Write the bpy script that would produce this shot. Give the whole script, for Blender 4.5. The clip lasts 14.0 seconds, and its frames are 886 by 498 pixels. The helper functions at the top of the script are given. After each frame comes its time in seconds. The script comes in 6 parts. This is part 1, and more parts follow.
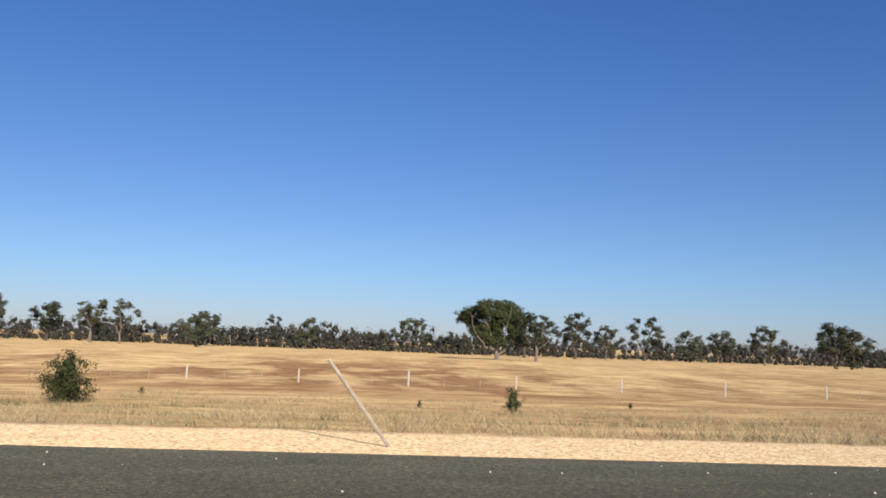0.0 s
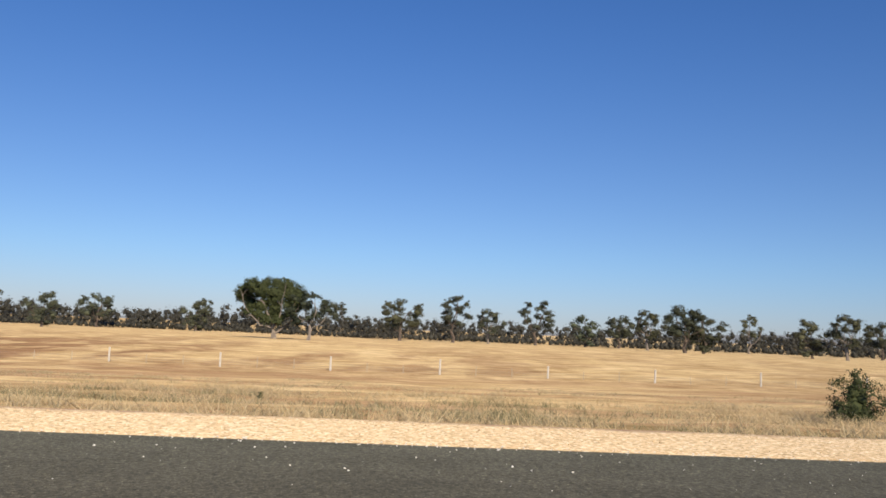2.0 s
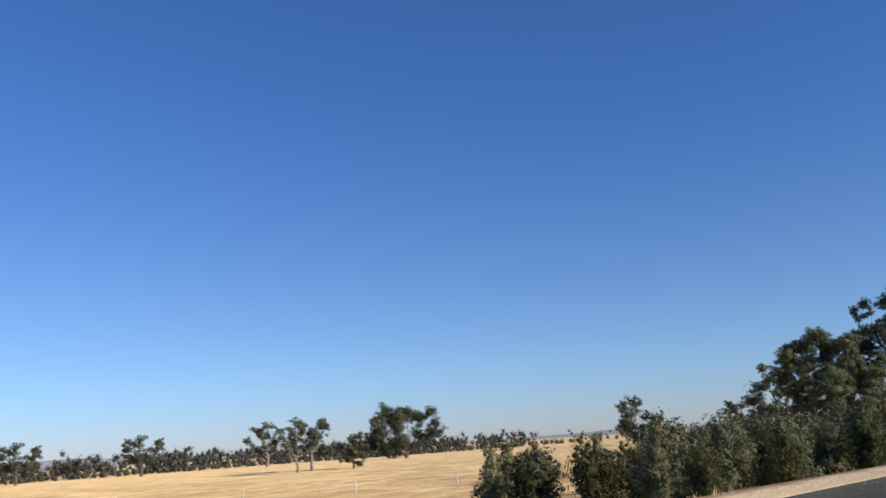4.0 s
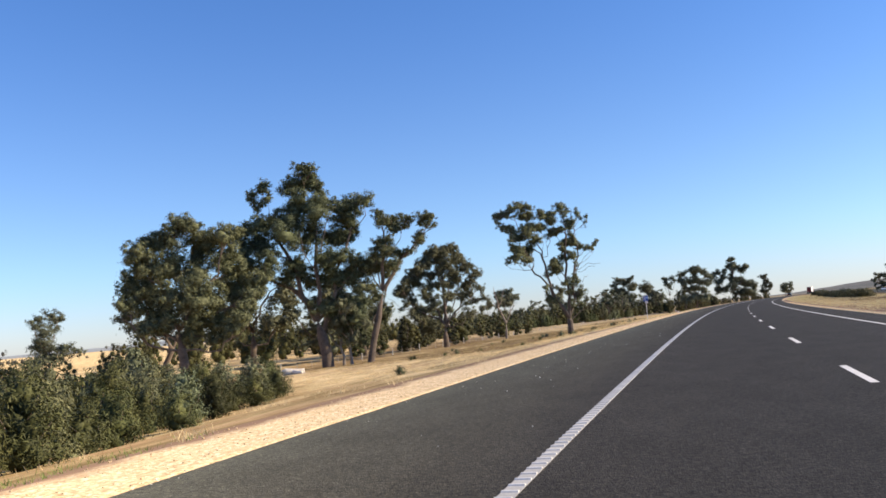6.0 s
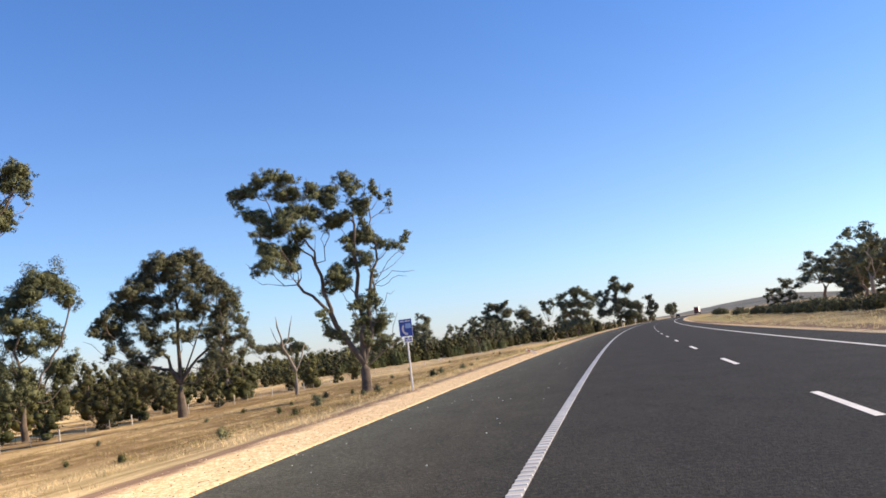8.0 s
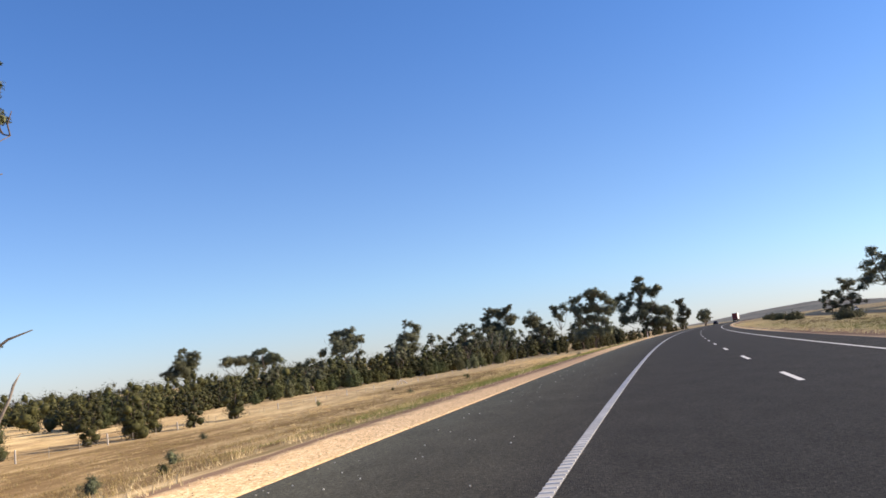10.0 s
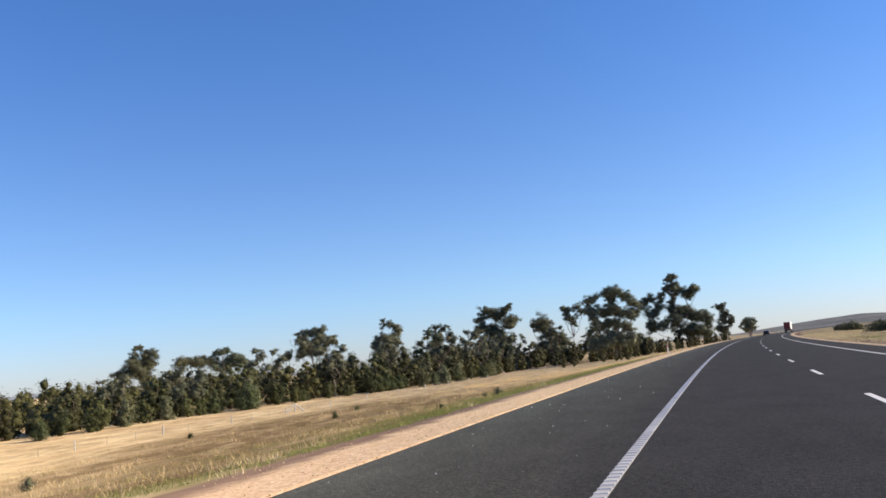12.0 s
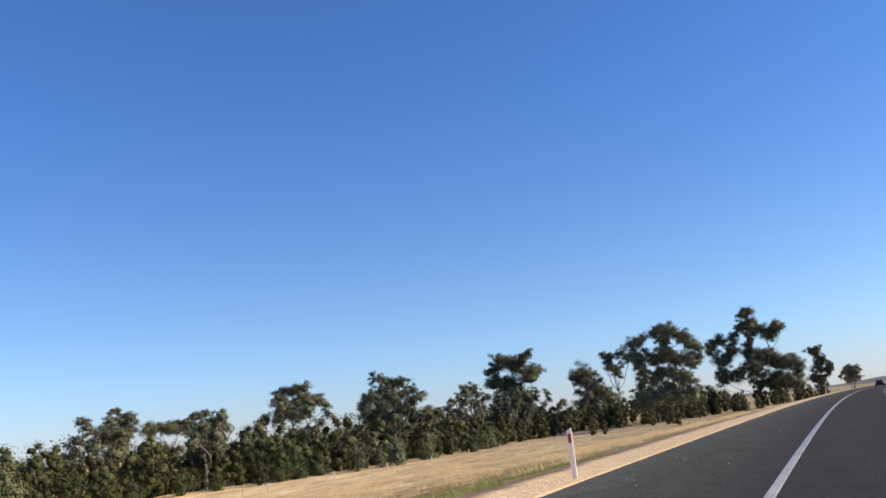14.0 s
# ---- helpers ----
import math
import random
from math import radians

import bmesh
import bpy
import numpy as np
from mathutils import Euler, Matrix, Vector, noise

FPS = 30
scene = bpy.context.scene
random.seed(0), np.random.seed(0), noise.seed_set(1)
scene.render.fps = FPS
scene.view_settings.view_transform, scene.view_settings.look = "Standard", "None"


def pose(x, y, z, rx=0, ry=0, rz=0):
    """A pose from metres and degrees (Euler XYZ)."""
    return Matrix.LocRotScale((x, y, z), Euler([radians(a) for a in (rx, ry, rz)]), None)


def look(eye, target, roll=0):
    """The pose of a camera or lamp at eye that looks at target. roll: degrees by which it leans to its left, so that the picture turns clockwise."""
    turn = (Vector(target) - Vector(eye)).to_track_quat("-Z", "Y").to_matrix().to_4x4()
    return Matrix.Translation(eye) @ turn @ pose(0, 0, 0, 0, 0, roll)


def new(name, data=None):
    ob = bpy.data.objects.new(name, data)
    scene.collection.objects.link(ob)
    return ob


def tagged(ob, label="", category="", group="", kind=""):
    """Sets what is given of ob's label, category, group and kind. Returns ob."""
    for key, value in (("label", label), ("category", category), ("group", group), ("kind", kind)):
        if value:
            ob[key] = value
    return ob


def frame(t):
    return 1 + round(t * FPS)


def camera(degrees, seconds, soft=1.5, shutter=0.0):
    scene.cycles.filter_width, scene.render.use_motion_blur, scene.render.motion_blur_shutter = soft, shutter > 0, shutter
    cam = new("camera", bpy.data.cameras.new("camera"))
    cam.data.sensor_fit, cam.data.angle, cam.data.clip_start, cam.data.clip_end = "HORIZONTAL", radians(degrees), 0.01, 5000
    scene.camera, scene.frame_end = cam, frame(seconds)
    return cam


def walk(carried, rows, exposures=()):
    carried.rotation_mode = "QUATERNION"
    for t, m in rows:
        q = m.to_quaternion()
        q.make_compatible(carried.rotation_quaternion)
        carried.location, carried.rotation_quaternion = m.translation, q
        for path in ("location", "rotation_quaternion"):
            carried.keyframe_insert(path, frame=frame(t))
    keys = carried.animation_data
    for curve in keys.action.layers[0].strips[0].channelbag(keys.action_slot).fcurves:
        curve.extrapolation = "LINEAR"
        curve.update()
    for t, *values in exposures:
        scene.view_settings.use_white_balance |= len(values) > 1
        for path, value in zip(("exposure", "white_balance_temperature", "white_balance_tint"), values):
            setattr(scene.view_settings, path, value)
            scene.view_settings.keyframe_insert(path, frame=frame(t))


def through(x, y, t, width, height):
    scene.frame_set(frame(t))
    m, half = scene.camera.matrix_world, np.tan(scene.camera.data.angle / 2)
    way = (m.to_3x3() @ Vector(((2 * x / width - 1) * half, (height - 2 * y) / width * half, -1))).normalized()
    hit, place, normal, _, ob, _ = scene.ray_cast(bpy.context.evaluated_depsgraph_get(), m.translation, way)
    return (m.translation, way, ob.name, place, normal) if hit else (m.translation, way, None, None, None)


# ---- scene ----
cam = camera(54.14, 14.0, soft=1.65, shutter=0.0)

PATH = [
    (0.0, pose(3.453, 0.000, 1.397, 96.08, -2.03, 85.31)),
    (0.5, pose(3.598, 15.838, 1.397, 94.97, -1.18, 85.57)),
    (1.0, pose(3.743, 31.678, 1.397, 95.90, 0.13, 86.06)),
    (1.5, pose(3.450, 47.519, 1.397, 95.37, -0.92, 86.91)),
    (2.0, pose(3.156, 63.361, 1.397, 95.26, -2.38, 87.58)),
    (2.2, pose(3.039, 69.698, 1.397, 94.97, -2.76, 87.09)),
    (4.3, pose(2.056, 136.240, 1.397, 100.83, 6.05, 36.18)),
    (4.5, pose(1.891, 142.576, 1.397, 98.78, 7.19, 31.58)),
    (5.0, pose(1.569, 158.422, 1.397, 96.40, 6.51, 25.73)),
    (5.5, pose(1.425, 174.273, 1.397, 93.87, 5.69, 19.15)),
    (6.0, pose(1.406, 190.127, 1.397, 94.76, 4.61, 15.46)),
    (6.5, pose(1.628, 205.980, 1.397, 95.13, 6.45, 12.75)),
    (7.0, pose(2.044, 221.831, 1.397, 95.85, 7.35, 10.50)),
    (7.5, pose(2.630, 237.678, 1.397, 95.18, 6.85, 8.26)),
    (8.0, pose(3.310, 253.523, 1.397, 96.16, 6.86, 8.16)),
    (8.5, pose(4.257, 269.356, 1.397, 96.50, 7.31, 8.63)),
    (9.0, pose(5.297, 285.184, 1.397, 97.67, 7.31, 9.87)),
    (9.2, pose(5.710, 291.515, 1.397, 96.54, 6.92, 8.65)),
    (11.3, pose(10.913, 357.944, 1.397, 97.61, 6.41, 12.33)),
    (11.5, pose(11.489, 364.265, 1.397, 94.56, 5.12, 9.32)),
    (12.0, pose(12.935, 380.069, 1.397, 97.29, 5.08, 12.16)),
    (12.5, pose(14.466, 395.866, 1.397, 98.26, 4.92, 12.96)),
    (13.0, pose(16.078, 411.656, 1.397, 100.18, 5.25, 13.73)),
    (13.5, pose(17.781, 427.438, 1.397, 97.98, 5.85, 13.75)),
    (14.0, pose(19.576, 443.212, 1.397, 101.44, 5.67, 17.66)),
]
walk(cam, PATH, [(0, -0.21, 6430, 10), (2.2, -0.21, 6430, 10), (4.3, 0.28, 6400, 10), (5.0, 0.59, 6600, 10), (6.0, 0.84, 7020, 10), (7.5, 0.95, 7230, 11), (9.2, 0.81, 7200, 11), (11.3, 0.71, 6840, 10), (14.0, 0.62, 6750, 10)])

# ---- light ----
SUN_AZ, SUN_EL = radians(76), radians(26)
sun_dir = Vector((math.sin(SUN_AZ) * math.cos(SUN_EL), math.cos(SUN_AZ) * math.cos(SUN_EL), math.sin(SUN_EL)))
world = bpy.data.worlds.new("sky")
scene.world = world
world.use_nodes = True
wn = world.node_tree.nodes
sky = wn.new("ShaderNodeTexSky")
sky.sky_type = "NISHITA"
sky.sun_disc = False
sky.sun_elevation, sky.sun_rotation = SUN_EL, SUN_AZ
sky.altitude, sky.air_density, sky.dust_density, sky.ozone_density = 200, 0.9, 0.2, 1.6
wn["Background"].inputs["Strength"].default_value = 0.088
tint = wn.new("ShaderNodeMix")
tint.data_type, tint.blend_type = "RGBA", "MULTIPLY"
tint.inputs[0].default_value = 1.0
way = wn.new("ShaderNodeTexCoord")
height = wn.new("ShaderNodeSeparateXYZ")
deep = wn.new("ShaderNodeValToRGB")
deep.color_ramp.interpolation = "EASE"
deep.color_ramp.elements.new(0.09)
for e, (p, c) in zip(deep.color_ramp.elements, ((0.0, (0.67, 0.775, 1.17, 1)), (0.09, (0.68, 0.885, 1.26, 1)), (0.42, (0.50, 0.86, 1.41, 1)))):
    e.position, e.color = p, c
world.node_tree.links.new(way.outputs["Generated"], height.inputs[0])
world.node_tree.links.new(height.outputs[2], deep.inputs[0])
world.node_tree.links.new(deep.outputs[0], tint.inputs[7])
world.node_tree.links.new(sky.outputs[0], tint.inputs[6])
world.node_tree.links.new(tint.outputs[2], wn["Background"].inputs["Color"])
sun = new("sun", bpy.data.lights.new("sun", "SUN"))
sun.data.energy, sun.data.angle, sun.data.color = 5.0, radians(0.53), (1.0, 0.85, 0.66)
sun.matrix_world = look(sun_dir * 100, (0, 0, 0))

# ---- materials ----


def material(name, rough=0.9, spec=0.3):
    m = bpy.data.materials.new(name)
    m.use_nodes = True
    b = m.node_tree.nodes["Principled BSDF"]
    b.inputs["Roughness"].default_value = rough
    b.inputs["Specular IOR Level"].default_value = spec
    b.inputs["Diffuse Roughness"].default_value = 1.0 if rough > 0.8 else 0.0
    return m, m.node_tree.nodes, m.node_tree.links, b


def ramp(nodes, stops):
    r = nodes.new("ShaderNodeValToRGB")
    while len(r.color_ramp.elements) < len(stops):
        r.color_ramp.elements.new(0.5)
    for e, (p, c) in zip(r.color_ramp.elements, stops):
        e.position = p
        e.color = (*c, 1) if len(c) == 3 else (c[0], c[0], c[0], 1)
    return r


def noise_tex(nodes, links, vec, scale, detail=4, rough=0.6):
    n = nodes.new("ShaderNodeTexNoise")
    n.inputs["Scale"].default_value, n.inputs["Detail"].default_value, n.inputs["Roughness"].default_value = scale, detail, rough
    links.new(vec, n.inputs["Vector"])
    return n.outputs["Fac"]


def mixed(nodes, links, fac, a, b, blend="MIX"):
    m = nodes.new("ShaderNodeMix")
    m.data_type, m.blend_type = "RGBA", blend
    for sock, v in ((m.inputs[0], fac), (m.inputs[6], a), (m.inputs[7], b)):
        if isinstance(v, (int, float)):
            sock.default_value = v
        elif isinstance(v, tuple):
            sock.default_value = (*v, 1)
        else:
            links.new(v, sock)
    return m.outputs[2]


def maths(nodes, links, op, a, b, clamp=False):
    m = nodes.new("ShaderNodeMath")
    m.operation, m.use_clamp = op, clamp
    for sock, v in zip(m.inputs, (a, b)):
        if isinstance(v, (int, float)):
            sock.default_value = v
        else:
            links.new(v, sock)
    return m.outputs[0]


def bumped(nodes, links, bsdf, height, strength, dist):
    b = nodes.new("ShaderNodeBump")
    b.inputs["Strength"].default_value, b.inputs["Distance"].default_value = strength, dist
    links.new(height, b.inputs["Height"])
    links.new(b.outputs[0], bsdf.inputs["Normal"])


def obj_vec(nodes):
    return nodes.new("ShaderNodeTexCoord").outputs["Object"]


def stretched(nodes, links, vec, sx, sy, sz):
    m = nodes.new("ShaderNodeMapping")
    m.inputs["Scale"].default_value = (sx, sy, sz)
    links.new(vec, m.inputs["Vector"])
    return m.outputs[0]


def mottled(name, lo, hi, scale, rough=0.9, spec=0.3, bump=0.0, dist=0.01, fine=None, island=0.0, detail=5):
    """A surface whose colour wanders between two tones at two scales."""
    m, n, l, b = material(name, rough, spec)
    v = obj_vec(n)
    big = noise_tex(n, l, v, scale, detail)
    small = noise_tex(n, l, v, fine or scale * 9, 3)
    f = maths(n, l, "MULTIPLY_ADD", small, 0.5)
    l.new(maths(n, l, "MULTIPLY", big, 0.5), f.node.inputs[2])
    r = ramp(n, [(0.33, lo), (0.67, hi)])
    l.new(f, r.inputs[0])
    col = r.outputs[0]
    if island:
        g = n.new("ShaderNodeNewGeometry")
        k = maths(n, l, "MULTIPLY_ADD", g.outputs["Random Per Island"], island)
        k.node.inputs[2].default_value = 1 - island / 2
        col = mixed(n, l, 1.0, col, k, "MULTIPLY")
    l.new(col, b.inputs["Base Color"])
    if bump:
        bumped(n, l, b, small, bump, dist)
    return m


def leaf_material(name, dark, light, through=0.18, spread=0.4):
    m, n, l, b = material(name, 0.65, 0.18)
    g = n.new("ShaderNodeNewGeometry")
    o = n.new("ShaderNodeObjectInfo")
    v = obj_vec(n)
    patch = noise_tex(n, l, v, 0.45, 3)
    f = maths(n, l, "MULTIPLY_ADD", g.outputs["Random Per Island"], 0.55)
    l.new(maths(n, l, "MULTIPLY", patch, 0.6), f.node.inputs[2])
    r = ramp(n, [(0.1, dark), (0.95, light)])
    l.new(f, r.inputs[0])
    tone = maths(n, l, "MULTIPLY_ADD", o.outputs["Random"], spread)
    tone.node.inputs[2].default_value = 1 - spread / 2
    col = mixed(n, l, 1.0, r.outputs[0], tone, "MULTIPLY")
    hue = ramp(n, [(0.0, (0.90, 1.0, 0.98)), (0.35, (1.0, 1.0, 1.0)), (0.7, (1.03, 1.0, 0.93)), (1.0, (1.08, 1.01, 0.87))])
    l.new(maths(n, l, "FRACT", maths(n, l, "MULTIPLY", o.outputs["Random"], 7.31), 0.0), hue.inputs[0])
    col = mixed(n, l, 1.0, col, hue.outputs[0], "MULTIPLY")
    l.new(col, b.inputs["Base Color"])
    t = n.new("ShaderNodeBsdfTranslucent")
    l.new(col, t.inputs["Color"])
    mx = n.new("ShaderNodeMixShader")
    mx.inputs[0].default_value = through
    l.new(b.outputs[0], mx.inputs[1])
    l.new(t.outputs[0], mx.inputs[2])
    l.new(mx.outputs[0], n["Material Output"].inputs["Surface"])
    return m


M_GUM = leaf_material("gum_leaf", (0.022, 0.029, 0.017), (0.212, 0.226, 0.116), 0.14)
M_GUM_FAR = leaf_material("gum_leaf_far", (0.028, 0.033, 0.023), (0.165, 0.172, 0.104), 0.12, 0.6)
M_WOOD = leaf_material("woodland_leaf", (0.014, 0.017, 0.008), (0.090, 0.090, 0.034), 0.12, 0.8)
# distance haze is put into these leaf tones: greyer, darks lifted, little contrast
M_HAZED_WOOD = leaf_material("hazed_woodland_leaf", (0.050, 0.050, 0.042), (0.098, 0.094, 0.074), 0.08)
M_SHRUB = leaf_material("wattle_leaf", (0.027, 0.034, 0.020), (0.208, 0.218, 0.122), 0.14, 0.6)
M_OLIVEBUSH = leaf_material("olive_bush_leaf", (0.016, 0.021, 0.009), (0.125, 0.130, 0.048), 0.14, 0.9)
M_DARKBUSH = leaf_material("dark_bush_leaf", (0.022, 0.026, 0.013), (0.115, 0.112, 0.052), 0.15)
M_BUSH = leaf_material("green_bush_leaf", (0.026, 0.040, 0.018), (0.135, 0.155, 0.065), 0.18)
M_GRASS = leaf_material("dry_grass_blade", (0.52, 0.385, 0.205), (0.84, 0.68, 0.41), 0.3)
M_STRAW = leaf_material("pale_straw_blade", (0.60, 0.47, 0.27), (0.90, 0.76, 0.50), 0.3)
M_GUM_BROWN = leaf_material("brownish_gum_leaf", (0.032, 0.037, 0.025), (0.172, 0.182, 0.118), 0.14)
M_OLIVE = leaf_material("brown_weed_leaf", (0.24, 0.185, 0.085), (0.46, 0.37, 0.18), 0.25)
M_WEED = leaf_material("grey_olive_weed_leaf", (0.21, 0.18, 0.09), (0.40, 0.345, 0.18), 0.25)
M_GREEN = leaf_material("green_grass_blade", (0.13, 0.165, 0.045), (0.32, 0.36, 0.12), 0.25)
M_BARK = mottled("gum_bark", (0.055, 0.042, 0.033), (0.27, 0.205, 0.155), 1.3, bump=0.5, dist=0.03)
M_PALE = mottled("pale_bark", (0.17, 0.135, 0.105), (0.46, 0.39, 0.32), 1.1, bump=0.4, dist=0.02)
M_POST = mottled("weathered_timber", (0.36, 0.30, 0.23), (0.72, 0.64, 0.52), 7, bump=0.3)
M_BLEACHED = mottled("bleached_wood", (0.52, 0.46, 0.38), (0.84, 0.79, 0.70), 3, bump=0.4, dist=0.02)
M_DARKPOST = mottled("dark_timber", (0.05, 0.04, 0.03), (0.16, 0.12, 0.09), 9, bump=0.3)
M_PAINT = mottled("white_plastic", (0.66, 0.65, 0.62), (0.84, 0.83, 0.80), 4, 0.5, 0.4)
M_STEEL = mottled("galvanised_steel", (0.48, 0.49, 0.50), (0.66, 0.67, 0.68), 6, 0.45, 0.5)
M_WIRE = mottled("fence_wire", (0.20, 0.19, 0.18), (0.34, 0.32, 0.30), 3, 0.5)
M_STONE = mottled("pale_gravel_stone", (0.50, 0.345, 0.18), (0.90, 0.70, 0.43), 9, 0.95, 0.08, island=0.5)
M_CHIP = mottled("white_stone_chip", (0.66, 0.62, 0.54), (0.92, 0.89, 0.82), 9, 0.9, 0.1, island=0.3)
M_LINE = mottled("road_paint", (0.50, 0.49, 0.46), (0.78, 0.77, 0.74), 1.6, 0.7, 0.3, fine=60)
M_RIB = mottled("rib_paint", (0.44, 0.43, 0.41), (0.68, 0.67, 0.64), 1.4, 0.7, 0.4, fine=60)
M_LINE_WORN = mottled("worn_road_paint", (0.27, 0.265, 0.25), (0.52, 0.51, 0.48), 1.4, 0.8, 0.3, fine=70)

# ---- road coordinates ----
BEND, STEP = 120.0, 2.0
CURVE, EASE = 0.000402, -2.4584e-07


def turn_at(s):
    d = min(max(s - BEND, 0.0), 900.0)
    return CURVE * d + EASE * d * d / 2


def centre_line():
    """Places every STEP metres along the left lane's driving line, from s = BEND on."""
    x, y, out = 0.0, BEND, []
    for i in range(1600):
        out.append((x, y))
        a = turn_at(BEND + STEP * (i + 0.5))
        x, y = x + STEP * math.sin(a), y + STEP * math.cos(a)
    return out


CENTRE = centre_line()


def on_road(s, l, z=0.0):
    """The place s metres along the carriageway and l metres to the right of its left lane's driving line."""
    if s <= BEND:
        return Vector((l, s, z))
    a, f = turn_at(s), (s - BEND) / STEP
    i = min(int(f), len(CENTRE) - 2)
    (x0, y0), (x1, y1) = CENTRE[i], CENTRE[i + 1]
    f -= i
    return Vector((x0 + (x1 - x0) * f + l * math.cos(a), y0 + (y1 - y0) * f - l * math.sin(a), z))


def heading(s):
    return -turn_at(s)


def smooth(a, b, x):
    t = min(max((x - a) / (b - a), 0.0), 1.0)
    return t * t * (3 - 2 * t)


def road_left(s):
    return -7.5 + 2.27 * smooth(80, 138, s)


def gravel_width(s):
    return 3.4 - 1.35 * smooth(80, 140, s)


PROFILE_L = (-3000, -500, -350, -210, -150, -90, -55, -45, -27, -20, -13)
PROFILE_Z = (-4.6, -4.7, -4.0, -2.7, -3.2, -3.7, -3.8, -3.3, -2.6, -1.9, -0.95)
EARLY_Z = (-4.6, -4.7, -4.0, -2.75, -3.4, -3.95, -2.5, -2.05, -1.4, -0.9, -0.4)
RIGHT_L = (9.3, 12, 17, 21, 26, 31, 34, 45, 49, 70, 160, 500, 1500)
RIGHT_Z = (-0.06, -0.02, 0.12, 0.02, -0.3, -0.55, -0.6, -0.6, -0.6, -0.45, 0.0, 0.6, 1.0)


def ground_z(s, l):
    e, w = road_left(s), gravel_width(s)
    if l > 0:
        if l < 8.0:
            return -0.12
        z = float(np.interp(l, (8.0, 8.15) + RIGHT_L, (-0.12, -0.012) + RIGHT_Z))
        if l > 10 and not 33.5 < l < 45.5:
            z += 0.12 * noise.noise((s * 0.05, l * 0.11, 3.0)) * smooth(10, 16, l)
        return z
    if l > e:
        return -0.12 if l > e + 0.05 else -0.015
    early = 1 - smooth(105, 150, s)
    bank = tuple(a * early + b * (1 - early) for a, b in zip(EARLY_Z, PROFILE_Z))
    z = float(np.interp(l, PROFILE_L + (e - w, e - 0.1, e), bank + (-0.10, -0.02, -0.015)))
    k = smooth(-e + w, -e + w + 6, -l)
    far = smooth(60, 260, -l)
    z += k * (0.16 * noise.noise((s * 0.13, l * 0.2, 0.0)) + 0.07 * noise.noise((s * 0.6, l * 0.7, 5.0)))
    return z + far * 0.5 * noise.noise((s * 0.012, l * 0.012, 9.0))


def ground_at(s, l):
    return on_road(s, l, ground_z(s, l))


def spot(x, y):
    """Road coordinates of a place in the plan."""
    if y <= BEND:
        return y, x
    s = y
    for _ in range(6):
        p, a = on_road(s, 0), turn_at(s)
        s += (x - p.x) * math.sin(a) + (y - p.y) * math.cos(a)
    p, a = on_road(s, 0), turn_at(s)
    return s, (x - p.x) * math.cos(a) - (y - p.y) * math.sin(a)


def on_ground(x, y):
    s, l = spot(x, y)
    return Vector((x, y, ground_z(s, l)))


# ---- mesh helpers ----


def mesh_ob(name, verts, faces, mat, parent=None, smoothed=False, label=""):
    me = bpy.data.meshes.new(name)
    me.from_pydata(verts, [], faces)
    me.materials.append(mat)
    if smoothed:
        me.polygons.foreach_set("use_smooth", [True] * len(me.polygons))
    me.update()
    ob = new(name, me)
    if parent:
        ob.parent = parent
    if label:
        ob["label"] = label
    return ob


def part(name, bm, mat, parent=None, label="", smoothed=False):
    me = bpy.data.meshes.new(name)
    bm.to_mesh(me)
    bm.free()
    me.materials.append(mat)
    if smoothed:
        me.polygons.foreach_set("use_smooth", [True] * len(me.polygons))
    ob = new(name, me)
    if parent:
        ob.parent = parent
    if label:
        ob["label"] = label
    return ob


def empty(name, m=None):
    ob = new(name)
    ob.empty_display_size = 0.2
    if m is not None:
        ob.matrix_world = m
    return ob


def box(bm, size, at=(0, 0, 0), bevel=0.0, turn=None):
    m = Matrix.Translation(at) @ (turn or Matrix()) @ Matrix.Diagonal((*size, 1))
    r = bmesh.ops.create_cube(bm, size=1, matrix=m)
    if bevel:
        edges = list({e for v in r["verts"] for e in v.link_edges})
        bmesh.ops.bevel(bm, geom=edges, offset=bevel, segments=1, affect="EDGES")


def rod(bm, a, b, r0, r1, sides=8):
    a, b = Vector(a), Vector(b)
    m = Matrix.Translation((a + b) / 2) @ (b - a).to_track_quat("Z", "Y").to_matrix().to_4x4()
    bmesh.ops.create_cone(bm, cap_ends=True, segments=sides, radius1=r0, radius2=r1, depth=(b - a).length, matrix=m)


def strip(name, rows, mat, thick=0.0, parent=None):
    """A ribbon over rows of places across it, with sides down to thick below."""
    n = len(rows[0])
    verts = [tuple(p) for row in rows for p in row]
    faces = []
    for i in range(len(rows) - 1):
        for j in range(n - 1):
            k = i * n + j
            faces.append((k, k + 1, k + n + 1, k + n))
    if thick:
        base = len(verts)
        for row in rows:
            for p in (row[0], row[-1]):
                verts.append((p[0], p[1], p[2] - thick))
        for i in range(len(rows) - 1):
            a, b = i * n, (i + 1) * n
            c, d = base + 2 * i, base + 2 * i + 2
            faces.append((a, b, d, c))
            faces.append((b + n - 1, a + n - 1, c + 1, d + 1))
    return mesh_ob(name, verts, faces, mat, parent)


# ---- ground ----


